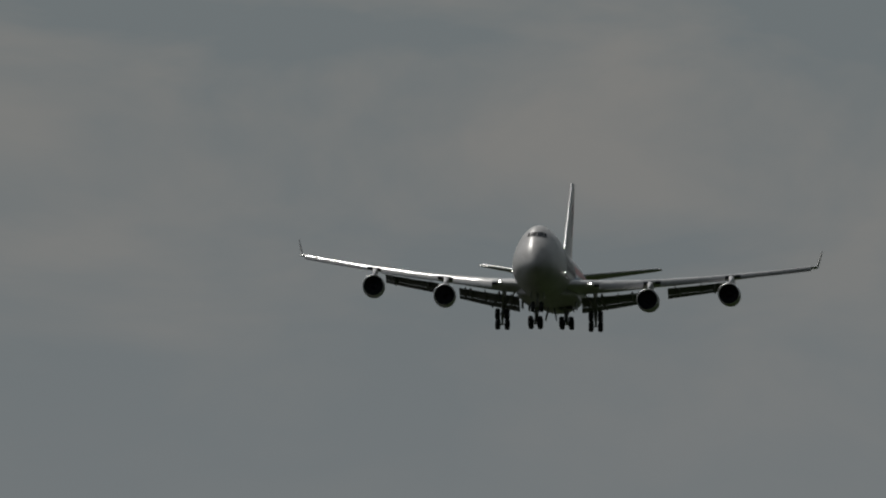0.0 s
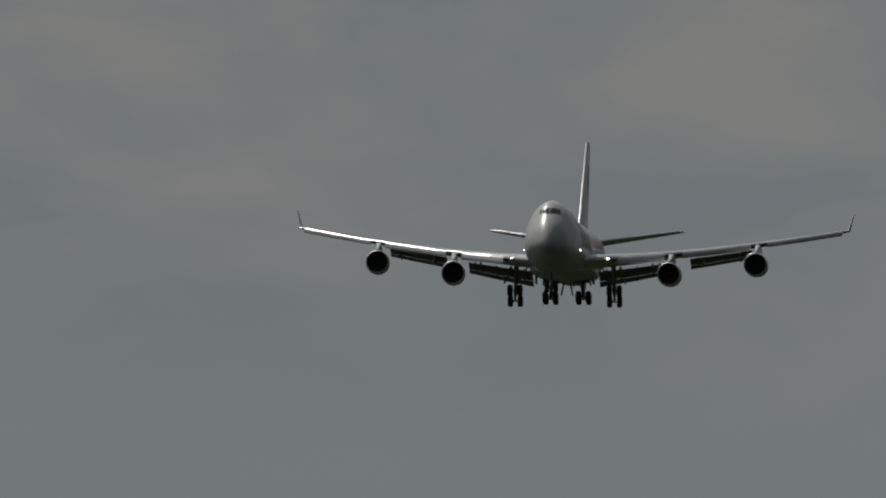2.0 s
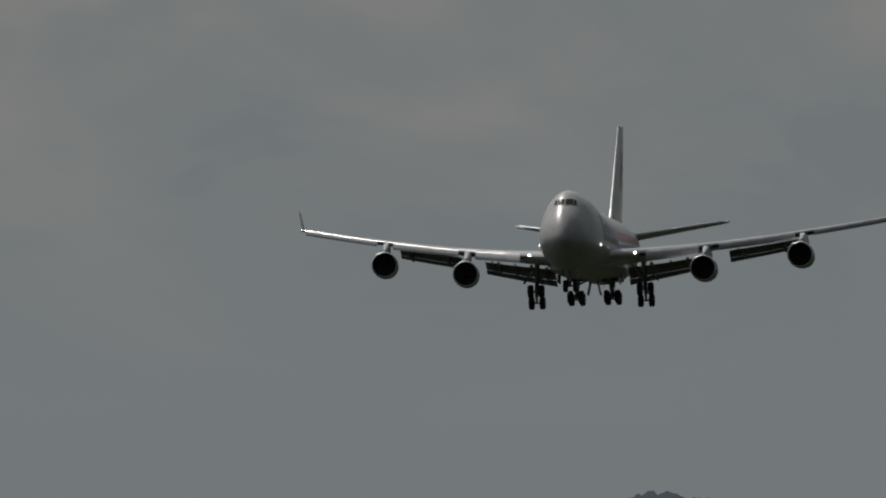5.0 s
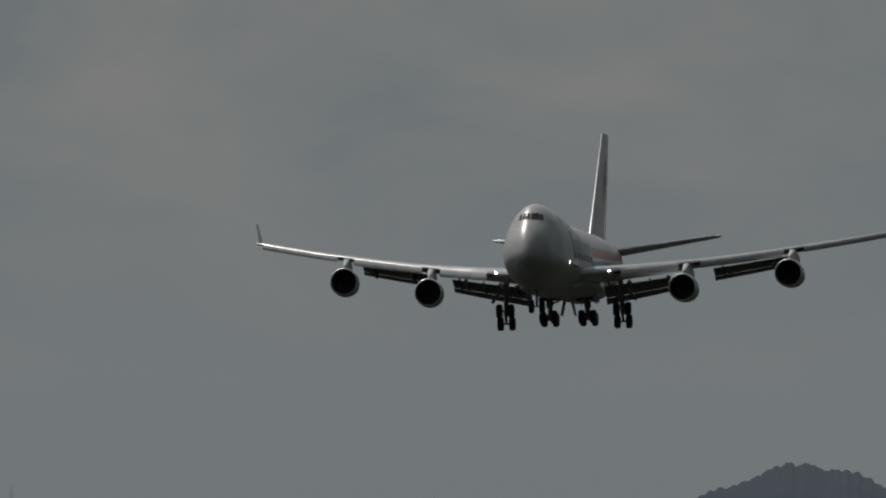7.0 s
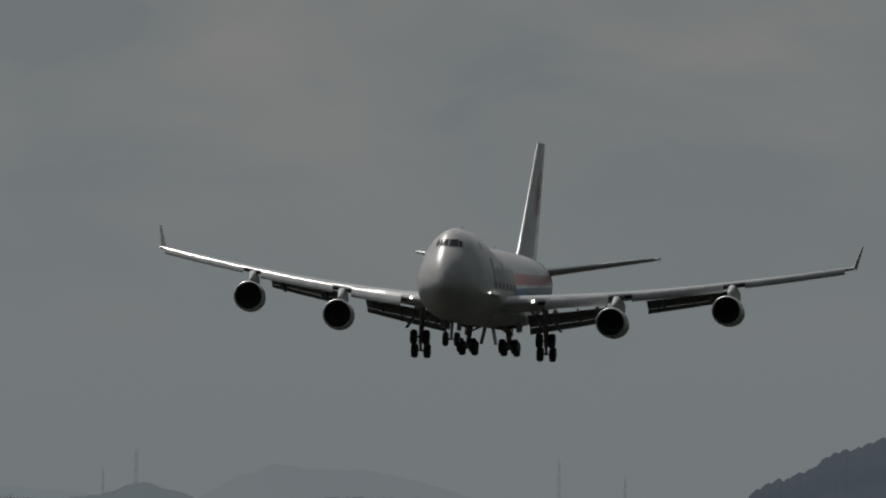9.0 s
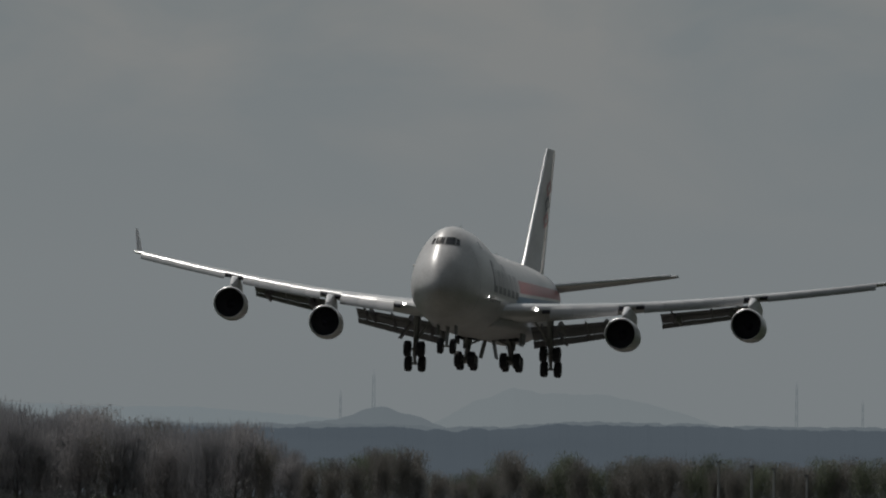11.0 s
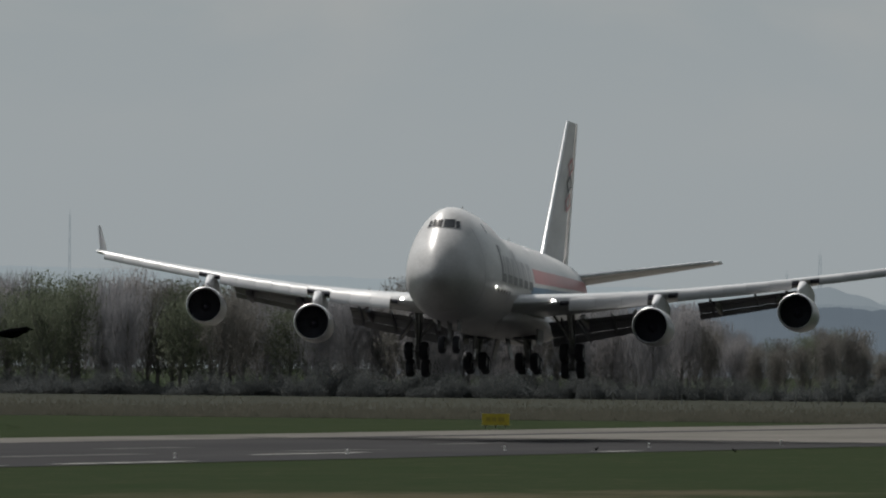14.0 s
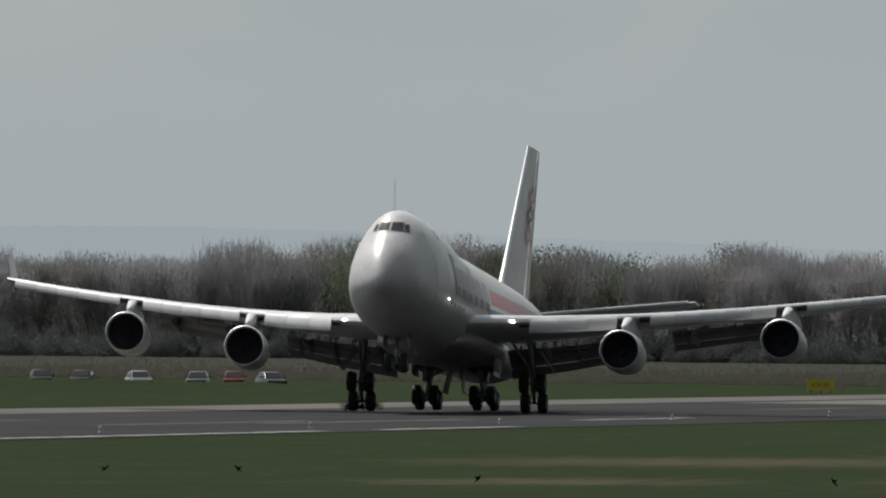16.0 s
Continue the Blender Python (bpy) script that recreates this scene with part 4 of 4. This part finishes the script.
# the haze before each hill is painted into its glow colour
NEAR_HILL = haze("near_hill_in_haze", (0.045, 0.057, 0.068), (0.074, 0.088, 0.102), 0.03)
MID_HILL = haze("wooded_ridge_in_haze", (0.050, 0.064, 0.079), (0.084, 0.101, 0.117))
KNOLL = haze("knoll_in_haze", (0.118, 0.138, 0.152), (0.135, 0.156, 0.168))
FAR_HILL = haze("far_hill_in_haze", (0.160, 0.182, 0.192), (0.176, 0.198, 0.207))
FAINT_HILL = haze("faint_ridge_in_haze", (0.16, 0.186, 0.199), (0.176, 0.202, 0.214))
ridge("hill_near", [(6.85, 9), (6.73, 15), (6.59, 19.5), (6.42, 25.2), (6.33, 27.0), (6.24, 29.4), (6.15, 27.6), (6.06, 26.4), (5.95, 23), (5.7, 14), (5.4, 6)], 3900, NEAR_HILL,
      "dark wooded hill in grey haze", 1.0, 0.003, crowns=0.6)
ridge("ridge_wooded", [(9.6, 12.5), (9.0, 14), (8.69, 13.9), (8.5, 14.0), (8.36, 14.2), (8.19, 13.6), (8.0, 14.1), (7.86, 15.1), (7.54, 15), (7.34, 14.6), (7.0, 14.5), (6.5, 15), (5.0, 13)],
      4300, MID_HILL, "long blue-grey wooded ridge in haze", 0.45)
# an added paler ridge shape: painted haze that softens the wooded crest
CREST_HAZE = haze("crest_haze_glow", (0.100, 0.119, 0.134), (0.12, 0.14, 0.153))
ridge("ridge_crest_haze", [(9.6, 13.2), (9.0, 14.9), (8.69, 14.7), (8.5, 14.9), (8.36, 15.0), (8.19, 14.4), (8.0, 14.8), (7.86, 15.8), (7.54, 15.6), (7.34, 15.3), (7.0, 15.2), (6.5, 15.6), (5.0, 13.6)],
      4380, CREST_HAZE, "pale haze band added along the wooded ridge's crest", 0.4)
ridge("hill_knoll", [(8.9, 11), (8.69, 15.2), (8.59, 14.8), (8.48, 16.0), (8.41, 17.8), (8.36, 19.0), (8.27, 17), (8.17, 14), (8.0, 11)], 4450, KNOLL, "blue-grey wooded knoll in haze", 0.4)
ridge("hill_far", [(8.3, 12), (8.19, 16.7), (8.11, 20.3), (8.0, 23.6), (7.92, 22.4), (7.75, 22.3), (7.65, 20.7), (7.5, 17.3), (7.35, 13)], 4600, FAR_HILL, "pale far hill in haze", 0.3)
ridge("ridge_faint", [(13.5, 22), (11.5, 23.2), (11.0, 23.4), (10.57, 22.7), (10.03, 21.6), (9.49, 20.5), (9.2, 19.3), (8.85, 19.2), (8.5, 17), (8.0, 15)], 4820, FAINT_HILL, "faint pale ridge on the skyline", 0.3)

# the masts' haze is painted in as glow too
MAST = haze("mast_in_haze", (0.125, 0.145, 0.157), (0.14, 0.162, 0.172))


def mast(bearing, top, base, width, distance=4560):
    """A tall lattice mast: four legs with cross bars."""
    ob = thing("lattice_mast", "tall thin lattice mast on the hazy skyline", "mast", "masts on the skyline", at=Matrix.Translation(at_bearing(bearing, distance)))
    for sx in (-1, 1):
        for sy in (-1, 1):
            part("leg", tube((sx * width, sy * width, 0.0), (sx * width * 0.35, sy * width * 0.35, top), 0.08, 0.05, 5), MAST, ob)
    for k in range(1, 9):
        z = top * k / 9
        w = width * (1 - 0.65 * k / 9)
        part("crossbar", joined(tube((-w, -w, z), (w, -w, z + top / 10), 0.035, n=4), tube((w, -w, z), (-w, -w, z + top / 10), 0.035, n=4), tube((-w, w, z), (w, w, z), 0.035, n=4)), MAST, ob)
    part("tip", tube((0, 0, top), (0, 0, top * 1.04), 0.06, 0.03, 5), MAST, ob)


mast(8.38, 26, 17, 0.6)
mast(8.47, 21.8, 17, 0.4)
mast(7.23, 24.5, 16, 0.45)
mast(7.05, 20.8, 16, 0.4)
mast(10.42, 33, 20, 0.35)

# ---------------------------------------------------------------- small things on the field
# a slight glow is added to brighten the sign's backlit face and writing
YELLOW = mat("yellow_sign_face", (0.44, 0.36, 0.05), 0.6, vary=0.25, scale=2, glow=0.05)
BLACK = mat("black_paint", (0.02, 0.02, 0.02), 0.6)
GALV = mat("galvanised_steel", (0.35, 0.35, 0.34), 0.6, metal=0.4, vary=0.3, scale=3)
WHITEP = mat("white_post_paint", (0.6, 0.6, 0.58), 0.6, vary=0.2, scale=3)
REDP = mat("dark_red_paint", (0.12, 0.03, 0.025), 0.6, vary=0.2, scale=3)


def taxi_sign():
    ob = thing("taxiway_sign", "yellow taxiway sign on short legs in the grass", "sign", at=Matrix.Translation(at_bearing(9.257, 1690)) @ Matrix.Rotation(radians(9), 4, "Z"))
    part("panel", box(-1.1, 1.1, -0.12, 0.12, 0.3, 1.12, 0.03), YELLOW, ob, smooth=False)
    for x0, x1 in ((-0.75, -0.45), (-0.3, 0.05), (0.2, 0.7)):
        part("writing_bar", box(x0, x1, -0.13, -0.121, 0.55, 0.88), mat("sign_writing", (0.29, 0.24, 0.05), 0.6, glow=0.03), ob, smooth=False)
    part("panel_frame", joined(box(-1.14, 1.14, -0.14, 0.14, 1.12, 1.16), box(-1.14, 1.14, -0.14, 0.14, 0.26, 0.3)), YELLOW, ob, smooth=False)
    for x in (-0.8, 0.0, 0.8):
        part("leg", tube((x, 0, 0), (x, 0, 0.3), 0.05), GALV, ob)


taxi_sign()


def runway_light(y):
    ob = thing("runway_light", "small white runway edge light", "light fixture", "runway edge lights", at=Matrix.Translation((-216.5, y, 0.03)) @ Matrix.Scale(0.6, 4))
    part("base", lathe([(0, 0.01), (0, 0.2), (0.05, 0.2), (0.08, 0.08), (0.3, 0.07)], "z", 12), WHITEP, ob)
    part("globe", lathe([(0.3, 0.1), (0.36, 0.13), (0.46, 0.11), (0.52, 0.02)], "z", 12), mat("lamp_glass", (0.75, 0.75, 0.72), 0.15), ob)


for k in range(12):
    runway_light(912 + 60 * k)



def grass_bank():
    """A low grassy swell before the parked cars."""
    v, f, n = [], [], 48
    for k in range(n + 1):
        u = k / n
        b = 12.3 - 1.75 * u
        top = 0.78 * min(1.0, 8 * (1 - u)) ** 0.5 * (1 + 0.18 * noise.noise(Vector((b * 9, 0.5, 0))))
        for d, h in ((1575, 0.0), (1595, 0.55), (1612, 1.0), (1622, 0.8), (1632, 0.0)):
            v.append(tuple(at_bearing(b, d, 0.006 + top * h)))
    for k in range(n):
        for j in range(4):
            f.append((5 * k + j, 5 * k + 5 + j, 5 * k + 6 + j, 5 * k + 1 + j))
    return setting("grass_bank", (v, f), GRASS, "low grassy swell in the airfield before the parked cars", "grass")


grass_bank()
CARGLASS = mat("car_glass", (0.012, 0.013, 0.015), 0.1, shine=0.2)


def car(bearing, distance, color, turn, label, rough=0.5):
    """A parked hatchback: body, cabin, glazing, wheels, lamps."""
    paintm = mat("car_paint", color, rough, shine=0.3 if rough < 0.3 else 0.08, vary=0.05, scale=2)
    ob = thing("parked_car", label, "car", "cars parked by the field", at=Matrix.Translation(at_bearing(bearing, distance)) @ Matrix.Rotation(radians(turn), 4, "Z"))
    rings = []
    for y, hw, z0, z1 in ((-2.1, 0.55, 0.4, 0.62), (-2.0, 0.78, 0.28, 0.74), (-1.2, 0.87, 0.22, 0.92), (0.2, 0.89, 0.22, 0.96), (1.6, 0.87, 0.22, 0.95), (2.0, 0.8, 0.3, 0.88), (2.12, 0.6, 0.42, 0.7)):
        rings.append([(-hw, y, z0 + 0.15), (-hw * 0.92, y, z0), (hw * 0.92, y, z0), (hw, y, z0 + 0.15), (hw, y, z1 - 0.14), (hw * 0.9, y, z1), (-hw * 0.9, y, z1), (-hw, y, z1 - 0.14)])
    part("body", loft(rings), paintm, ob)
    rings = []
    for y, hw, z1 in ((-0.95, 0.74, 0.95), (-0.25, 0.66, 1.42), (0.5, 0.64, 1.47), (1.3, 0.62, 1.4), (1.85, 0.68, 0.98)):
        rings.append([(-0.8, y, 0.9), (0.8, y, 0.9), (hw, y, z1 - 0.06), (hw * 0.88, y, z1), (-hw * 0.88, y, z1), (-hw, y, z1 - 0.06)])
    part("cabin", loft(rings), paintm, ob)
    part("windscreen", ([(-0.68, -0.93, 0.99), (0.68, -0.93, 0.99), (0.58, -0.31, 1.39), (-0.58, -0.31, 1.39)], [(0, 1, 2, 3)]), CARGLASS, ob, smooth=False)
    part("rear_window", ([(-0.6, 1.84, 1.03), (0.6, 1.84, 1.03), (0.55, 1.36, 1.37), (-0.55, 1.36, 1.37)], [(0, 3, 2, 1)]), CARGLASS, ob, smooth=False)
    for s in (-1, 1):
        part("side_window", ([(s * 0.79, -0.7, 0.99), (s * 0.79, 1.5, 0.99), (s * 0.675, 1.15, 1.36), (s * 0.69, -0.2, 1.36)], [(0, 1, 2, 3)]), CARGLASS, ob, smooth=False)
        part("headlight", box(s * 0.62 - 0.16, s * 0.62 + 0.16, -2.06, -1.98, 0.58, 0.72, 0.03), CARGLASS, ob, smooth=False)
        part("mirror", box(s * 0.95 - 0.09, s * 0.95 + 0.09, -0.75, -0.62, 0.98, 1.1, 0.03), paintm, ob, smooth=False)
        for y in (-1.3, 1.3):
            w = part("wheel", lathe([(-0.1, 0.2), (-0.1, 0.28), (-0.06, 0.31), (0.06, 0.31), (0.1, 0.28), (0.1, 0.2)], "x", 18, center=(s * 0.8, y, 0.31)), RUBBER, ob)
            part("rim", lathe([(-0.09, 0.01), (-0.08, 0.2), (0.08, 0.2), (0.09, 0.01)], "x", 14, center=(s * 0.8, y, 0.31)), GALV, w)


car(11.377, 1645, (0.022, 0.022, 0.024), 14, "dark grey parked car by the field")
car(11.265, 1645, (0.018, 0.018, 0.018), 5, "grey parked car by the field")
car(11.11, 1640, (0.16, 0.16, 0.165), 20, "white parked car glinting in the sun", 0.14)
car(10.95, 1640, (0.03, 0.03, 0.036), 8, "dark grey parked car by the field", 0.28)
car(10.853, 1655, (0.09, 0.008, 0.008), 12, "red parked car by the field")
car(10.751, 1645, (0.03, 0.03, 0.03), 25, "dark parked car by the field", 0.28)


def barrier():
    """Marker boards in white and dark red on legs, across the runway's end."""
    ob = thing("marker_barrier", "row of white and dark red marker boards on legs", "barrier", at=Matrix.Translation(at_bearing(7.33, 2000)) @ Matrix.Rotation(radians(7), 4, "Z") @ Matrix.Scale(1.2, 4))
    for k in range(13):
        x = -6.3 + k * 0.98
        part("board", box(x, x + 0.94, -0.06, 0.06, 1.18, 1.55, 0.01), WHITEP if k % 2 == 0 else REDP, ob, smooth=False)
        part("leg", tube((x + 0.45, 0, 0), (x + 0.45, 0, 1.2), 0.06), GALV, ob)


barrier()


def pole(bearing, distance, height, name="pole", label="thin pale pole before the wood"):
    ob = thing(name, label, "pole", "poles before the wood", at=Matrix.Translation(at_bearing(bearing, distance)))
    part("shaft", tube((0, 0, 0), (0, 0, height), 0.14, 0.09, 8), WHITEP, ob)
    part("head", box(-0.3, 0.3, -0.12, 0.12, height, height + 0.14, 0.03), GALV, ob, smooth=False)


for b, h in ((7.44, 7.4), (7.35, 7.0), (7.29, 6.8), (7.2, 6.2)):
    pole(b, 2000, h)
pole(7.95, 1995, 1.5, "marker_post", "short pale marker post in the field")


def fence():
    ob = thing("perimeter_fence", "row of thin pale fence posts before the wood", "fence")
    for k in range(30):
        p = at_bearing(9.0 - k * 0.062, 2350)
        part("post", tube(p, p + Vector((0, 0, 1.25)), 0.05, n=6), GALV, ob)


fence()

# ---------------------------------------------------------------- crows
FEATHER = mat("black_feathers", (0.006, 0.006, 0.007), 1.0, vary=0.3, scale=12, shine=0.0)


def crow_body(ob, flying):
    tilt = 0 if flying else -35
    m = Matrix.Rotation(radians(tilt), 4, "Y")
    rings = []
    for x, w, h, z in ((-0.2, 0.02, 0.015, 0), (-0.12, 0.05, 0.045, 0), (0.0, 0.075, 0.07, 0), (0.1, 0.06, 0.06, 0.01), (0.16, 0.04, 0.045, 0.03), (0.2, 0.042, 0.045, 0.04), (0.235, 0.02, 0.022, 0.04), (0.29, 0.004, 0.004, 0.03)):
        rings.append([tuple(m @ Vector((x, w * math.cos(q), z + h * math.sin(q)))) for q in (2 * math.pi * i / 10 for i in range(10))])
    part("body", loft(rings), FEATHER, ob)
    tail = [m @ Vector(p) for p in ((-0.15, -0.03, 0.01), (-0.15, 0.03, 0.01), (-0.38, 0.08, -0.01), (-0.40, 0.0, -0.01), (-0.38, -0.08, -0.01), (-0.15, 0.0, -0.02))]
    part("tail", ([tuple(p) for p in tail], [(0, 1, 2, 3), (0, 3, 4), (5, 2, 1), (5, 4, 3, 2), (5, 0, 4)]), FEATHER, ob, smooth=False)


def standing_crow(x, y, turn):
    ob = thing("crow", "black crow standing on the airfield", "bird", "crows on the ground", at=Matrix.Translation((x, y, 0.18 if x < -205 else 0.15)) @ Matrix.Rotation(radians(turn), 4, "Z") @ Matrix.Scale(0.75, 4))
    crow_body(ob, False)
    for s in (-1, 1):
        part("folded_wing", ([(0.1, s * 0.065, 0.02), (0.0, s * 0.085, 0.06), (-0.3, s * 0.04, 0.12), (-0.05, s * 0.09, -0.03), (0.0, s * 0.05, 0.02)], [(0, 1, 2), (0, 2, 3), (4, 1, 0), (4, 2, 1), (4, 3, 2), (4, 0, 3)]), FEATHER, ob, smooth=False)
        part("leg", tube((0.0, s * 0.03, -0.03), (0.02, s * 0.03, -0.2), 0.008, n=5), BLACK, ob)


for x, y, turn in ((-211, 1335, 30), (-203, 1341, 200), (-167.7, 847, 10), (-163.7, 855, 170), (-147.5, 821, 60), (-133.9, 825, 240)):
    standing_crow(x, y, turn)


def wing_shape(s):
    """A crow's wing with fingered tip, hinged at the origin."""
    lead = [(0.06, 0.0), (0.10, 0.14), (0.08, 0.28), (0.04, 0.42)]
    fingers = [(-0.02, 0.50), (-0.05, 0.43), (-0.10, 0.47), (-0.11, 0.39), (-0.16, 0.40), (-0.16, 0.31), (-0.18, 0.2), (-0.15, 0.08), (-0.12, 0.0)]
    pts = lead + fingers
    v = [(x, s * y, 0.012) for x, y in pts] + [(x, s * y, -0.004) for x, y in pts]
    n = len(pts)
    f = [tuple(range(n)), tuple(range(n, 2 * n))[::-1]] + [(i, (i + 1) % n, n + (i + 1) % n, n + i) for i in range(n)]
    return v, f


flying_crow = thing("crow", "black crow flying with beating wings across the runway", "bird")
crow_body(flying_crow, True)
flying_crow.scale = (1.25, 1.25, 1.25)
crow_wings = [part("wing", wing_shape(s), FEATHER, flying_crow, smooth=False) for s in (-1, 1)]
low_crow = thing("crow", "black crow gliding low over the grass", "bird")
crow_body(low_crow, True)
low_crow_wings = [part("wing", wing_shape(s), FEATHER, low_crow, smooth=False) for s in (-1, 1)]

# ---------------------------------------------------------------- tyre smoke
SMOKE = mat("thin_tyre_smoke", (0.34, 0.33, 0.33), 1.0, vary=0.2, scale=2, shine=0.0)


def thin_smoke():
    """Smoke lets most of the light behind it through."""
    nt = SMOKE.node_tree
    clear, both = nt.nodes.new("ShaderNodeBsdfTransparent"), nt.nodes.new("ShaderNodeMixShader")
    both.inputs[0].default_value = 0.2
    nt.links.new(clear.outputs[0], both.inputs[1])
    nt.links.new(nt.nodes["Principled BSDF"].outputs[0], both.inputs[2])
    nt.links.new(both.outputs[0], nt.nodes["Material Output"].inputs["Surface"])


def tyre_smoke():
    """A low puff of overlapping wisps round the wheels that touch first."""
    thin_smoke()
    rnd = random.Random(3)
    ob = thing("tyre_smoke", "thin grey puff of tyre smoke on the runway", "smoke")
    for k in range(26):
        x = rnd.choice((-0.95, 0.0, 0.85)) + rnd.gauss(0, 0.2)
        r = rnd.uniform(0.14, 0.34)
        z = r * 0.7 + abs(rnd.gauss(0, 0.16))
        rings = []
        for a in (-80, -50, -20, 10, 40, 70, 85):
            c, h = math.cos(radians(a)), math.sin(radians(a))
            rings.append([(x + r * c * math.cos(q) * (1 + 0.2 * math.sin(3 * q + k)), 1.2 * rnd.random() * 0.1 + 1.5 * r * c * math.sin(q), z + r * 0.8 * h) for q in (2 * math.pi * i / 10 for i in range(10))])
        part("wisp", loft(rings), SMOKE, ob, at=Matrix.Translation((0, rnd.uniform(0, 2.5), 0)))
    return ob


smoke = tyre_smoke()


# ---------------------------------------------------------------- what moves
CROW_ROWS = [(0, -235, 320, 9.5), (13.0, -70.5, 333, 7.3), (14.0, -62.4, 334.2, 7.2), (14.2, -60.95, 334.5, 7.6), (14.4, -59.45, 334.7, 7.75), (14.5, -58.75, 334.9, 7.52), (14.6, -57.7, 335.1, 7.72),
             (14.7, -56.9, 335.2, 7.48), (14.9, -55.1, 335.5, 7.46), (15.0, -54.05, 335.7, 7.4), (16.0, -44.5, 336.5, 7.3)]
BEAT_ROWS = [(0, 5), (13.8, 5), (13.95, -30), (14.07, 30), (14.2, 5), (14.3, -35), (14.4, 38), (14.52, -48), (14.6, 30), (14.7, -45), (14.8, 20), (14.9, 4), (15.05, 3), (15.2, -30), (15.35, 30), (16, 5)]


LOW_CROW_ROWS = [(0, 10.95, 790, 1.0), (13.5, 10.66, 712, 1.5), (14.2, 10.616, 703, 1.47), (14.5, 10.6, 700, 1.5), (14.75, 10.59, 697, 0.45), (16, 10.5, 680, 0.5)]


def motions():
    walk(jet, [(t, pose(*m)) for t, *m in JET_ROWS])
    walk(flying_crow, [(t, pose(x, y, z, 0, -4, 10)) for t, x, y, z in CROW_ROWS])
    walk(low_crow, [(t, pose(*at_bearing(b, d, z), 0, 0, -75)) for t, b, d, z in LOW_CROW_ROWS])
    for s, wing in zip((-1, 1), low_crow_wings):
        walk(wing, [(t, pose(0.03, 0, 0.02, s * a, 0, 0)) for t, a in ((0, 25), (13.9, 25), (14.2, -20), (14.35, 35), (14.5, 28), (14.65, 40), (14.8, 20), (16, 20))])
    # the smoke wells up where the wing gear meets the runway
    walk(smoke, [(t, pose(-245.0, 1320.3, z)) for t, z in ((0, -1.6), (15.85, -1.6), (15.97, 0.03), (16, 0.05))])
    for s, wing in zip((-1, 1), crow_wings):
        walk(wing, [(t, pose(0.03, 0, 0.02, s * a, 0, 0)) for t, a in BEAT_ROWS])


motions()
